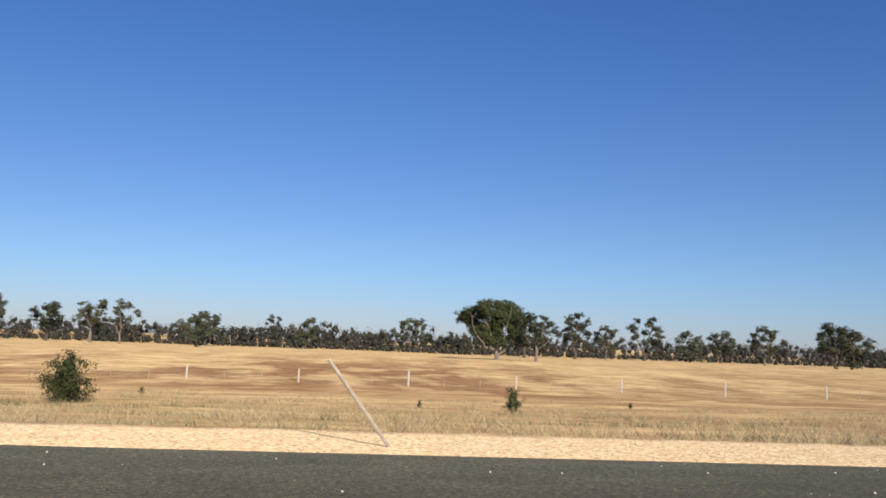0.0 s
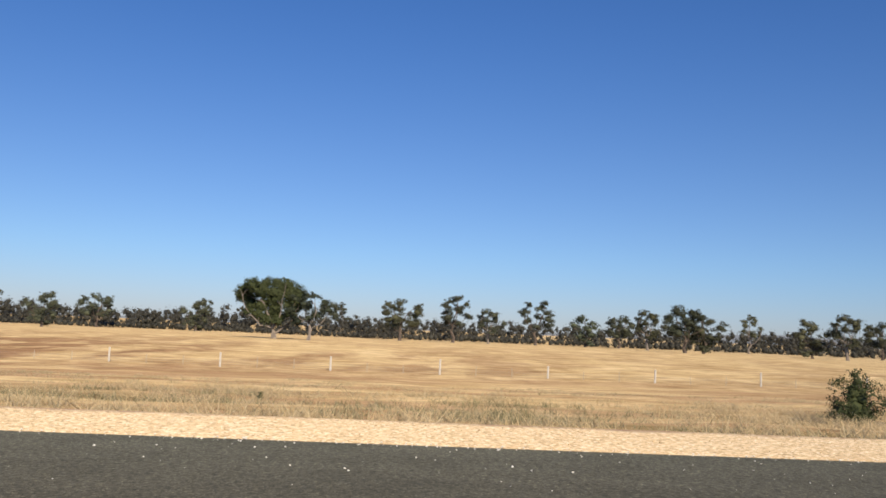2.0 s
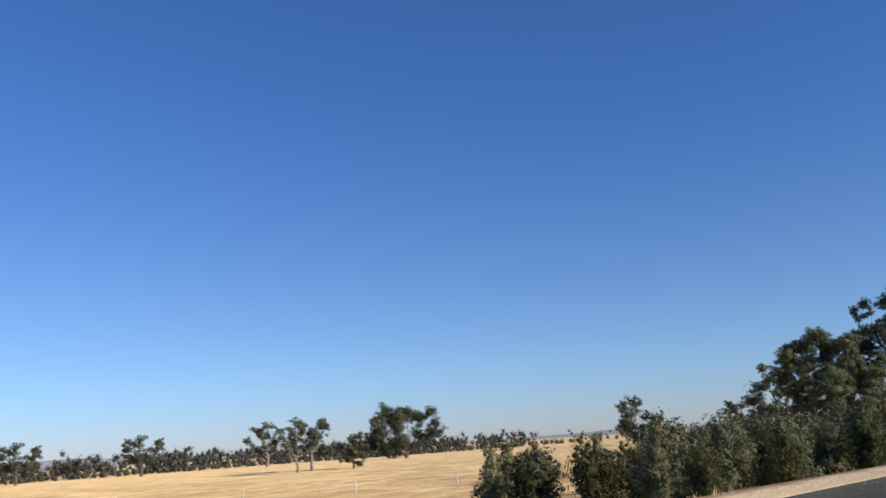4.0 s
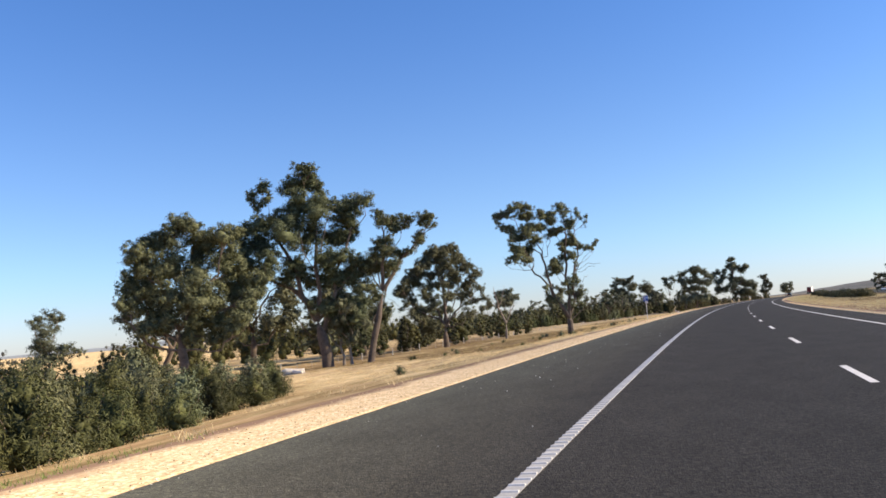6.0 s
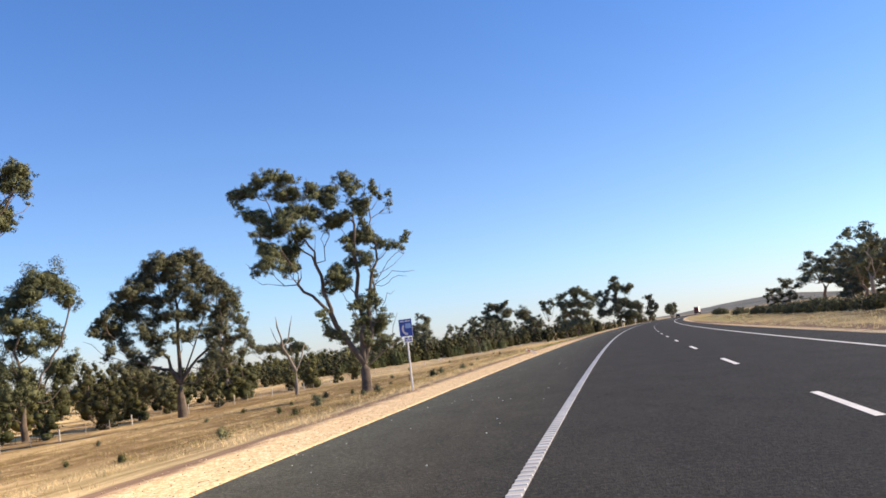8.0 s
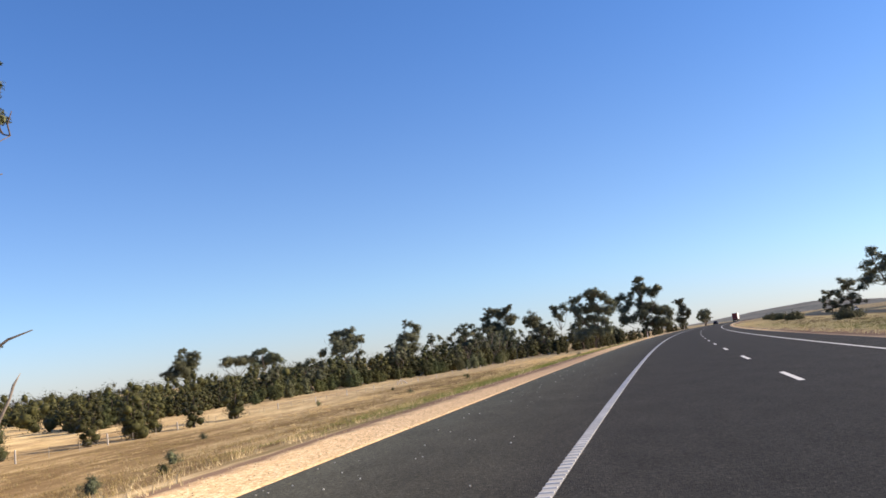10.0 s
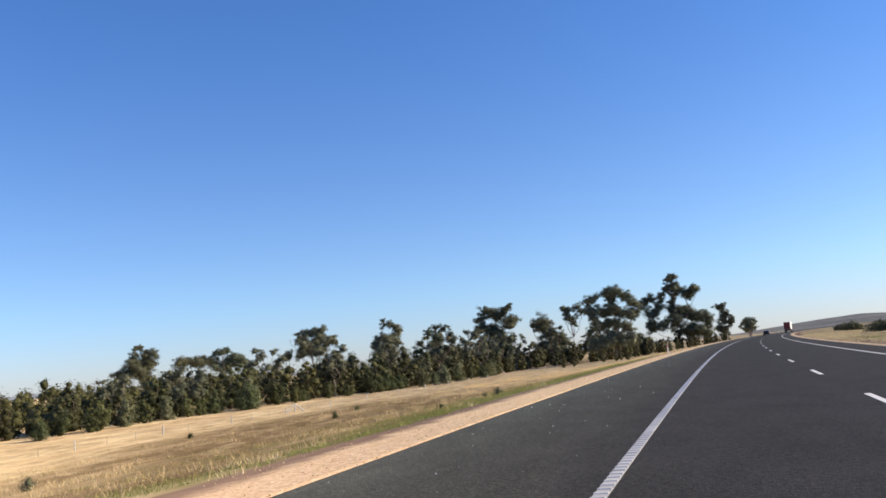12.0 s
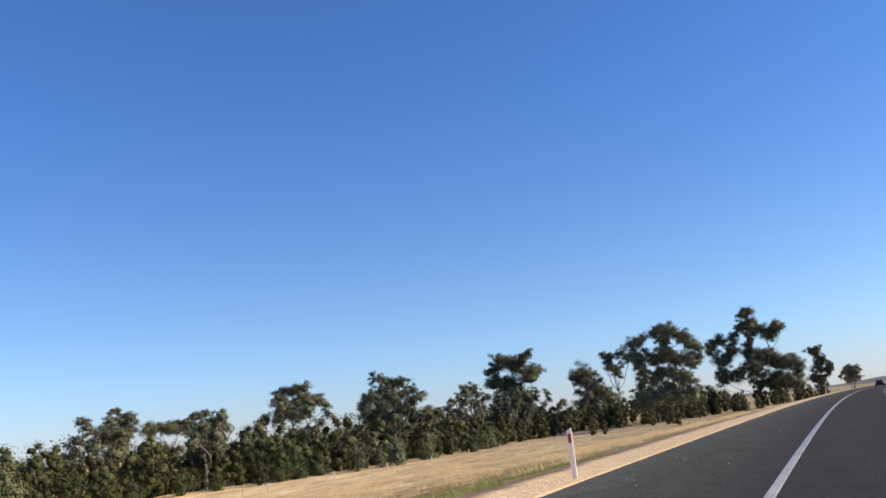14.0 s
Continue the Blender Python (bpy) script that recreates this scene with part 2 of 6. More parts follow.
def ground_material():
    m, n, l, b = material("dry_ground", 1.0, 0.0)
    v = obj_vec(n)
    a = n.new("ShaderNodeAttribute")
    a.attribute_name = "out"
    out = a.outputs["Fac"]
    straw = ramp(n, [(0.30, (0.42, 0.29, 0.14)), (0.55, (0.64, 0.49, 0.275)), (0.75, (0.79, 0.635, 0.385))])
    l.new(noise_tex(n, l, stretched(n, l, v, 0.30, 0.10, 1), 1.0, 6, 0.65), straw.inputs[0])
    pale = ramp(n, [(0.30, (0.45, 0.345, 0.205)), (0.55, (0.68, 0.53, 0.305)), (0.75, (0.82, 0.67, 0.42))])
    l.new(straw.inputs[0].links[0].from_socket, pale.inputs[0])
    red = ramp(n, [(0.35, (0.22, 0.13, 0.08)), (0.7, (0.38, 0.235, 0.13))])
    l.new(noise_tex(n, l, v, 0.6, 5), red.inputs[0])
    patch = ramp(n, [(0.40, (0.0,)), (0.51, (1.0,))])
    streak = ramp(n, [(0.40, (0.15,)), (0.52, (1.0,))])
    l.new(noise_tex(n, l, stretched(n, l, v, 0.05, 0.11, 1), 1.0, 4, 0.55), streak.inputs[0])
    l.new(noise_tex(n, l, stretched(n, l, v, 0.014, 0.045, 1), 1.0, 5, 0.6), patch.inputs[0])
    xyz = n.new("ShaderNodeSeparateXYZ")
    l.new(v, xyz.inputs[0])
    later = ramp(n, [(0.0, (0.0,)), (0.35, (0.0,)), (0.6, (1.0,)), (1.0, (1.0,))])
    l.new(maths(n, l, "MULTIPLY", xyz.outputs[1], 0.002, True), later.inputs[0])
    bleached = mixed(n, l, later.outputs[0], straw.outputs[0], pale.outputs[0])
    along = ramp(n, [(0.0, (1.0,)), (0.45, (1.0,)), (0.65, (0.45,)), (1.0, (0.3,))])
    l.new(maths(n, l, "MULTIPLY_ADD", xyz.outputs[1], 0.0025, True), along.inputs[0])
    along.inputs[0].links[0].from_node.inputs[2].default_value = 0.4
    zone = ramp(n, [(0.0, (0.0,)), (0.12, (0.12,)), (0.24, (0.25,)), (0.32, (0.95,)), (0.70, (0.95,)), (0.95, (0.35,)), (1.0, (0.2,))])
    l.new(maths(n, l, "DIVIDE", out, 200.0, True), zone.inputs[0])
    col = mixed(n, l, maths(n, l, "MULTIPLY", maths(n, l, "MULTIPLY", patch.outputs[0], maths(n, l, "MULTIPLY", streak.outputs[0], along.outputs[0])), zone.outputs[0]), bleached, red.outputs[0])
    bare = ramp(n, [(0.45, (0.0,)), (0.58, (0.85,))])
    l.new(noise_tex(n, l, stretched(n, l, v, 0.16, 0.04, 1), 1.0, 5, 0.62), bare.inputs[0])
    verge = ramp(n, [(0.0, (1.0,)), (0.75, (1.0,)), (1.0, (0.0,))])
    l.new(maths(n, l, "DIVIDE", out, 95.0, True), verge.inputs[0])
    kept = ramp(n, [(0.0, (1.0,)), (1.0, (0.4,))])
    l.new(later.outputs[0], kept.inputs[0])
    col = mixed(n, l, maths(n, l, "MULTIPLY", maths(n, l, "MULTIPLY", bare.outputs[0], kept.outputs[0]), verge.outputs[0]), col, (0.40, 0.265, 0.155))
    green = ramp(n, [(0.45, (0.0,)), (0.57, (0.55,))])
    l.new(noise_tex(n, l, stretched(n, l, v, 0.26, 0.13, 1), 1.0, 5), green.inputs[0])
    near = ramp(n, [(0.0, (1.0,)), (0.5, (0.8,)), (1.0, (0.0,))])
    l.new(maths(n, l, "DIVIDE", out, 34.0, True), near.inputs[0])
    col = mixed(n, l, maths(n, l, "MULTIPLY", green.outputs[0], near.outputs[0]), col, (0.27, 0.225, 0.11))
    for name, tone in (("lush", (0.21, 0.215, 0.08)), ("weedy", (0.215, 0.150, 0.085))):
        g = n.new("ShaderNodeAttribute")
        g.attribute_name = name
        ragged = ramp(n, [(0.34, (0.45,)), (0.52, (1.0,))])
        l.new(noise_tex(n, l, stretched(n, l, v, 0.5, 0.22, 1), 1.0, 5, 0.65), ragged.inputs[0])
        col = mixed(n, l, maths(n, l, "MULTIPLY", g.outputs["Fac"], ragged.outputs[0]), col, tone)
    mid = ramp(n, [(0.34, (0.66, 0.63, 0.58)), (0.5, (1.0, 0.99, 0.97)), (0.66, (1.18, 1.18, 1.18))])
    l.new(noise_tex(n, l, stretched(n, l, v, 0.5, 0.2, 1), 1.0, 7, 0.72), mid.inputs[0])
    col = mixed(n, l, 1.0, col, mid.outputs[0], "MULTIPLY")
    grain = ramp(n, [(0.33, (0.80, 0.78, 0.75)), (0.67, (1.14, 1.14, 1.13))])
    l.new(noise_tex(n, l, stretched(n, l, v, 1.7, 0.55, 1), 1.0, 6, 0.75), grain.inputs[0])
    col = mixed(n, l, 1.0, col, grain.outputs[0], "MULTIPLY")
    fine = noise_tex(n, l, v, 7.0, 4, 0.7)
    k = ramp(n, [(0.3, (0.74, 0.73, 0.72)), (0.7, (1.16, 1.15, 1.12))])
    l.new(fine, k.inputs[0])
    col = mixed(n, l, 1.0, col, k.outputs[0], "MULTIPLY")
    soil = mixed(n, l, noise_tex(n, l, v, 1.2, 5), (0.16, 0.10, 0.068), (0.42, 0.28, 0.19))
    stone = n.new("ShaderNodeTexVoronoi")
    stone.inputs["Scale"].default_value = 22.0
    l.new(v, stone.inputs["Vector"])
    pebble = ramp(n, [(0.0, (0.38, 0.28, 0.17)), (0.3, (0.66, 0.51, 0.32)), (0.8, (0.79, 0.65, 0.44)), (1.0, (0.95, 0.86, 0.69))])
    sep = n.new("ShaderNodeSeparateColor")
    l.new(stone.outputs["Color"], sep.inputs[0])
    l.new(sep.outputs[0], pebble.inputs[0])
    wob = maths(n, l, "MULTIPLY_ADD", noise_tex(n, l, v, 0.7, 5), 1.6)
    l.new(maths(n, l, "SUBTRACT", out, 0.8), wob.node.inputs[2])
    soilmask = ramp(n, [(0.0, (1.0,)), (0.75, (0.9,)), (1.0, (0.0,))])
    l.new(maths(n, l, "DIVIDE", wob, 1.6, True), soilmask.inputs[0])
    gravelmask = ramp(n, [(0.26, (1.0,)), (0.46, (0.4,)), (0.56, (0.0,))])
    half = maths(n, l, "MULTIPLY_ADD", wob, 0.5, True)
    half.node.inputs[2].default_value = 0.5
    earthy = ramp(n, [(0.0, (0.0,)), (0.28, (0.0,)), (0.50, (0.27,)), (0.60, (0.27,)), (0.78, (0.0,)), (1.0, (0.0,))])
    l.new(maths(n, l, "MULTIPLY_ADD", xyz.outputs[1], 0.0066667, True), earthy.inputs[0])
    earthy.inputs[0].links[0].from_node.inputs[2].default_value = -1.94
    l.new(maths(n, l, "ADD", half, earthy.outputs[0]), gravelmask.inputs[0])
    col = mixed(n, l, soilmask.outputs[0], col, soil)
    warm = mixed(n, l, later.outputs[0], (1.0, 0.95, 0.86), (1.24, 1.08, 0.90))
    pebbles = mixed(n, l, 1.0, pebble.outputs[0], warm, "MULTIPLY")
    pink = mixed(n, l, maths(n, l, "MULTIPLY", earthy.outputs[0], 2.7), pebbles, (0.52, 0.345, 0.235))
    col = mixed(n, l, gravelmask.outputs[0], col, pink)
    l.new(col, b.inputs["Base Color"])
    bumped(n, l, b, fine, 0.25, 0.02)
    return m


def lush(s, out):
    """How green the grass is: a low strip beside the thicket, a wider one further on."""
    a = (smooth(166, 180, s) - smooth(188, 204, s)) * smooth(0.1, 0.4, out) * (1 - smooth(1.8, 3.4, out))
    c = (smooth(335, 365, s) - smooth(462, 500, s)) * smooth(0.6, 1.4, out) * (1 - smooth(6.5, 11.0, out))
    d = 0.75 * (smooth(400, 422, s) - smooth(450, 485, s)) * smooth(0.8, 2.0, out) * (1 - smooth(12, 32, out)) * smooth(-0.2, 0.2, noise.noise((s * 0.11, out * 0.22, 41.0)))
    return max(a, d, c * smooth(-0.5, -0.05, noise.noise((s * 0.16, out * 0.4, 27.0)))) * smooth(-0.6, -0.1, noise.noise((s * 0.09, out * 0.3, 17.0)))


def weedy(s, out):
    a = (smooth(270, 300, s) - smooth(470, 520, s)) * smooth(2.5, 6.0, out) * (1 - smooth(24 + 12 * smooth(415, 450, s), 36 + 12 * smooth(415, 450, s), out))
    a = max(a, (smooth(272, 300, s) - smooth(385, 420, s)) * smooth(20, 26, out) * (1 - smooth(55, 70, out)))
    a = max(a, 0.45 * (smooth(145, 152, s) - smooth(200, 250, s)) * smooth(0.1, 0.5, out) * (1 - smooth(12, 24, out)))
    return a * (0.5 + 0.5 * smooth(-0.4, 0.05, noise.noise((s * 0.045, out * 0.13, 31.0))))


def build_ground():
    ls = [-3000, -2200, -1500, -1000, -760, -600, -500, -420, -350, -290, -250, -210, -180, -150, -125, -105, -90, -80, -72, -64, -58, -52, -48, -44, -40, -36.5, -33, -30, -27, -25, -23,
          -21.5, -20, -18.5, -17, -15.5, -14.2, -13]
    near = [-4.6, -3.6, -2.8, -2.2, -1.7, -1.3, -1.0, -0.75, -0.5, -0.25, -0.1, 0.0, 0.06]
    right = [8.0, 8.15, 8.6, 9.3, 10, 11, 12.5, 14, 16, 18, 21, 24, 27, 31, 33.9, 34, 45, 45.1, 49, 55, 62, 70, 85, 110, 160, 250, 380, 500, 800, 1500]
    ss = [-2600, -1900, -1300, -900, -650, -480, -360, -270, -200, -150, -110, -80] + [-60 + 2.5 * i for i in range(285)]
    ss += [665, 690, 720, 760, 800, 850, 900, 960, 1030, 1120, 1300, 1550, 1900, 2400, 3100]
    rows, out = [], []
    for s in ss:
        e, w = road_left(s), gravel_width(s)
        mid = [e - w + x for x in (-1.6, -0.8, -0.3, 0.0)] + [e - w * f for f in (0.85, 0.7, 0.55, 0.4, 0.25, 0.1, 0.0)] + [e + 0.06, 0.0]
        row = []
        for l in ls + mid + right:
            row.append(ground_at(s, l))
            out.append(-l + e - w if l <= 0 else (l - 9.2 if l > 8 else -3.0))
        rows.append(row)
    ob = strip("ground", rows, ground_material())
    width = len(rows[0])
    for name, values in (("out", out), ("lush", [lush(ss[i // width], o) for i, o in enumerate(out)]), ("weedy", [weedy(ss[i // width], o) for i, o in enumerate(out)])):
        ob.data.attributes.new(name, "FLOAT", "POINT").data.foreach_set("value", values)
    ob.data.polygons.foreach_set("use_smooth", [True] * len(ob.data.polygons))
    return tagged(ob, "dry straw-coloured paddock with a pale gravel road edge", "ground", kind="structure")


def asphalt_material():
    m, n, l, b = material("asphalt", 0.92, 0.12)
    v = obj_vec(n)
    grit = n.new("ShaderNodeTexVoronoi")
    grit.inputs["Scale"].default_value = 60
    l.new(v, grit.inputs["Vector"])
    sep = n.new("ShaderNodeSeparateColor")
    l.new(grit.outputs["Color"], sep.inputs[0])
    r = ramp(n, [(0.0, (0.050, 0.049, 0.047)), (0.55, (0.070, 0.069, 0.065)), (0.9, (0.086, 0.084, 0.078)), (1.0, (0.14, 0.135, 0.12))])
    l.new(sep.outputs[0], r.inputs[0])
    a = n.new("ShaderNodeAttribute")
    a.attribute_name = "across"
    lane = ramp(n, [(0.0, (1.55, 1.75, 1.62)), (0.15, (1.36, 1.50, 1.40)), (0.38, (0.92, 0.94, 0.86)), (0.45, (0.68, 0.68, 0.67)), (0.62, (0.62, 0.62, 0.62)), (0.80, (0.70, 0.70, 0.70)), (1.0, (0.80, 0.80, 0.79))])
    wide = noise_tex(n, l, stretched(n, l, v, 0.5, 0.06, 1), 1.0, 5)
    f = maths(n, l, "MULTIPLY_ADD", wide, 0.10)
    l.new(a.outputs["Fac"], f.node.inputs[2])
    l.new(f, lane.inputs[0])
    col = mixed(n, l, 1.0, mixed(n, l, 1.0, r.outputs[0], (1.10, 1.005, 0.87), "MULTIPLY"), lane.outputs[0], "MULTIPLY")
    stain = ramp(n, [(0.35, (0.80, 0.80, 0.80)), (0.65, (1.15, 1.15, 1.15))])
    l.new(noise_tex(n, l, stretched(n, l, v, 1.2, 0.5, 1), 1.0, 7, 0.75), stain.inputs[0])
    col = mixed(n, l, 1.0, col, stain.outputs[0], "MULTIPLY")
    clots = ramp(n, [(0.34, (0.60, 0.60, 0.61)), (0.5, (1.0, 1.0, 1.0)), (0.66, (1.42, 1.41, 1.38))])
    l.new(noise_tex(n, l, v, 14.0, 4, 0.75), clots.inputs[0])
    col = mixed(n, l, 1.0, col, clots.outputs[0], "MULTIPLY")
    l.new(col, b.inputs["Base Color"])
    bumped(n, l, b, grit.outputs["Distance"], 0.5, 0.012)
    return m


M_ASPHALT = asphalt_material()


def build_road():
    ss = [-900, -500, -250, -120] + [-60 + 3 * i for i in range(240)] + [680, 720, 780, 850, 930, 1020, 1120, 1500]
    rows, across = [], []
    for s in ss:
        e = road_left(s) + 0.05 * noise.noise((s * 0.4, 0, 0)) + 0.03 * noise.noise((s * 1.7, 4, 0))
        r = 8.1 + 0.08 * noise.noise((s * 0.3, 7, 0))
        cols = [e, e + 0.15, -3.6, -1.6, -0.4, 1.0, 2.6, 4.4, 6.2, 7.4, r]
        rows.append([on_road(s, l, -0.02 if i == 0 else 0.0) for i, l in enumerate(cols)])
        across += [max(0.0, min(1.0, (l + 7.5) / 15.6)) if l > -5 else 0.1 for l in cols]
    ob = strip("road", rows, M_ASPHALT, 0.15)
    across += [0.5] * (len(ob.data.vertices) - len(across))
    ob.data.attributes.new("across", "FLOAT", "POINT").data.foreach_set("value", across)
    tagged(ob, "dark grey asphalt two-lane carriageway with a wide sealed shoulder", "road", kind="structure")
    rows = [[on_road(s, l, ground_z(s, l) + 0.05) for l in (34.2, 37, 40, 43, 44.9)] for s in ss]
    far = strip("road_opposite", rows, M_ASPHALT, 0.2)
    far.data.attributes.new("across", "FLOAT", "POINT").data.foreach_set("value", [0.2] * len(far.data.vertices))
    tagged(far, "grey asphalt opposite carriageway beyond the grass median", "road", kind="structure")


def line_rows(s0, s1, l, w, z, step=2.0):
    n = max(1, math.ceil((s1 - s0) / step))
    return [[on_road(s0 + (s1 - s0) * i / n, l + k * w / 2, z) for k in (-1, 1)] for i in range(n + 1)]


def build_lines():
    ob = strip("edge_line", line_rows(-60, 1000, -1.23, 0.155, 0.004), M_LINE_WORN, 0.003)
    tagged(ob, "worn white ribbed line along the left lane's edge", "road marking", kind="structure")
    verts, faces = [], []
    s = 120.0
    while s < 520:
        a, b = on_road(s, -1.235, 0.0), heading(s)
        c, d = Vector((math.cos(b), math.sin(b), 0)) * 0.071, Vector((-math.sin(b), math.cos(b), 0)) * (0.020 + 0.010 * random.random())
        base = len(verts)
        for z, k in ((0.004, 1.2), (0.016, 0.7)):
            verts += [tuple(a + c * u + d * v * k + Vector((0, 0, z))) for u, v in ((-1, -1), (1, -1), (1, 1), (-1, 1))]
        faces += [tuple(base + i for i in q) for q in ((4, 5, 6, 7), (0, 1, 5, 4), (1, 2, 6, 5), (2, 3, 7, 6), (3, 0, 4, 7))]
        s += 0.25
    tagged(mesh_ob("line_ribs", verts, faces, M_RIB), "raised white ribs across the edge line", "road marking", kind="stuff")
    ob = strip("edge_line", line_rows(-60, 1000, 6.25, 0.13, 0.004), M_LINE, 0.003)
    tagged(ob, "white line along the right lane's edge", "road marking", kind="structure")
    for i in range(-5, 70):
        s = 12.0 * i + 0.35
        ob = strip("lane_dash", line_rows(s - 0.15, s + 3.25, 2.6, 0.125, 0.004), M_LINE, 0.003)
        tagged(ob, "white painted dash between the two lanes", "road marking", "lane dashes", "structure")


build_ground()
build_road()
build_lines()

# ---- hills on the horizon ----


def hill_height(az):
    d = math.degrees(az)
    top = 6 + 9 * max(0.0, noise.noise((math.cos(az) * 3.5, math.sin(az) * 3.5, 1.0)) + 0.2)
    top += (20 * math.exp(-(((d - 13.0) / 4.2) ** 2)) - (4 if d > 0 else 0)) + 3 * math.exp(-(((d + 33.5) / 4) ** 2)) + 22 * math.exp(-(((d + 71) / 6) ** 2))
    return top + 4 * noise.noise((d * 0.24, 0, 0)) + 1.5 * noise.noise((d * 1.9, 4, 0))


def build_hills(label, lo, hi, a0, a1):
    mat = mottled("hazy_hill", lo, hi, 0.012, 1.0, 0.0, fine=0.08)
    centre = Vector((0, 300, -5))
    verts, faces = [], []
    n = 260
    for i in range(n + 1):
        az = radians(a0 + (a1 - a0) * i / n)
        top = hill_height(az)
        for r, z in ((2100, -2), (2300, 0.55 * top), (2550, top), (2900, 0.5 * top), (3300, -10)):
            verts.append(tuple(centre + Vector((math.sin(az) * r, math.cos(az) * r, z))))
    for i in range(n):
        for j in range(4):
            a, b = i * 5 + j, (i + 1) * 5 + j
            faces.append((a, b, b + 1, a + 1))
    tagged(mesh_ob("hills", verts, faces, mat, smoothed=True), label, "hills", kind="structure")


build_hills("low hazy blue-grey hills along the horizon", (0.18, 0.21, 0.235), (0.27, 0.285, 0.295), -200, 2)
build_hills("low dry olive-grey hill behind the road's bend", (0.17, 0.17, 0.14), (0.41, 0.36, 0.28), 2, 160)

# ---- trees ----
rng = np.random.default_rng(7)


def leaf_mesh(name, blobs, mat, density, size, squash=0.78, droop=0.5, slim=0.42, ragged=0.3, loose=0.15, cores=(), core=0.5, wild=0.55):
    """Leaves over the lumpy shell of each clump (x, y, z, r), a few strewn loosely outside, each leaf a slim triangle, turned away from its hub where one is given; cores: clumps that are closed inside."""
    bm = bmesh.new()
    bmesh.ops.create_icosphere(bm, subdivisions=1, radius=1.0)
    ball = np.array([p.co for p in bm.verts])
    tri = np.array([[p.index for p in f.verts] for f in bm.faces])
    bm.free()
    cs, outs, lumps = [], [], []
    for x, y, z, r, *hub in blobs:
        n = max(8, int(density * r ** 2))
        axes, phase = rng.normal(size=(3, 3)) * 2.6, rng.random(3) * 6.283

        def lobes(d):
            return 1 + ragged * np.sin(d @ axes.T + phase).sum(1, keepdims=True) / 1.7

        d = rng.normal(size=(n, 3)) + (0, 0, 0.2)
        d /= np.linalg.norm(d, axis=1, keepdims=True)
        far = np.where(rng.random((n, 1)) < loose, 1.0 + 0.5 * rng.random((n, 1)), 0.3 + 0.74 * rng.random((n, 1)) ** 0.7)
        q = d * far * lobes(d) * r * (1, 1, squash)
        q += (x, y, z)
        if hub:
            away = q - np.array(hub)
            d = 0.8 * d + 0.8 * away / (np.linalg.norm(away, axis=1, keepdims=True) + 1e-6)
        outs.append(d + (0, 0, 0.15))
        cs.append(q)
    c = np.concatenate(cs)
    n = len(c)
    up = rng.normal(size=(n, 3)) * wild + np.concatenate(outs)
    up /= np.linalg.norm(up, axis=1, keepdims=True) + 1e-6
    d = rng.normal(size=(n, 3))
    d[:, 2] -= droop
    d -= up * (d * up).sum(1, keepdims=True)
    d /= np.linalg.norm(d, axis=1, keepdims=True) + 1e-6
    w = np.cross(up, d)
    ln = size * (0.65 + 0.7 * rng.random((n, 1)))
    v = np.stack([c - d * ln / 2 + w * ln * slim / 2, c - d * ln / 2 - w * ln * slim / 2, c + d * ln / 2], 1).reshape(-1, 3)
    idx = np.arange(3 * n, dtype=np.int32)
    for x, y, z, r in cores:
        lumps.append(ball * (0.75 + 0.5 * rng.random((len(ball), 1))) * r * core * (1, 1, squash) + (x, y, z))
    if lumps:
        idx = np.concatenate([idx, (tri[None] + (3 * n + len(ball) * np.arange(len(lumps)))[:, None, None]).reshape(-1).astype(np.int32)])
        v = np.concatenate([v] + lumps)
    me = bpy.data.meshes.new(name)
    me.vertices.add(len(v))
    me.vertices.foreach_set("co", v.astype(np.float32).ravel())
    me.loops.add(len(idx))
    me.loops.foreach_set("vertex_index", idx)
    me.polygons.add(len(idx) // 3)
    me.polygons.foreach_set("loop_start", np.arange(0, len(idx), 3, dtype=np.int32))
    me.materials.append(mat)
    me.update(calc_edges=True)
    me.validate()
    return me


def sprays(hubs, pieces=8, lo=0.24, hi=0.46, inward=1.0):
    """Breaks each hub of foliage (x, y, z, r) into smaller clumps, each with the place that its leaves turn away from."""
    out = []
    for x, y, z, r in hubs:
        for _ in range(pieces if r > 0.5 else 3):
            d = rng.normal(size=3)
            d /= np.linalg.norm(d)
            f = r * (0.15 + 0.8 * rng.random() ** 0.7)
            out.append((x + d[0] * f, y + d[1] * f, z + (d[2] * 0.8 + 0.05) * f, r * (lo + (hi - lo) * rng.random()), x * inward, y * inward, z - 0.25 * r))
    return out


def tube(verts, faces, pts, rads, sides):
    """Adds a tapering tube along pts to verts and faces."""
    base, last = len(verts), None
    for i, (p, r) in enumerate(zip(pts, rads)):
        a = pts[max(i - 1, 0)]
        b = pts[min(i + 1, len(pts) - 1)]
        along = (b - a).normalized() if (b - a).length > 1e-6 else Vector((0, 0, 1))
        ref = Vector((1, 0, 0)) if abs(along.x) < 0.85 else Vector((0, 1, 0))
        if last is not None:
            ref = last
        u = (ref - along * ref.dot(along)).normalized()
        last, w = u, along.cross(u)
        for k in range(sides):
            t = 2 * math.pi * k / sides
            wob = 1 + 0.16 * noise.noise((p.x * 1.3 + math.cos(t), p.y * 1.3 + math.sin(t), p.z * 0.7))
            verts.append(tuple(p + (u * math.cos(t) + w * math.sin(t)) * r * wob))
    for i in range(len(pts) - 1):
        for k in range(sides):
            a, b = base + i * sides + k, base + i * sides + (k + 1) % sides
            faces.append((a, b, b + sides, a + sides))
    faces.append(tuple(base + (len(pts) - 1) * sides + k for k in range(sides)))


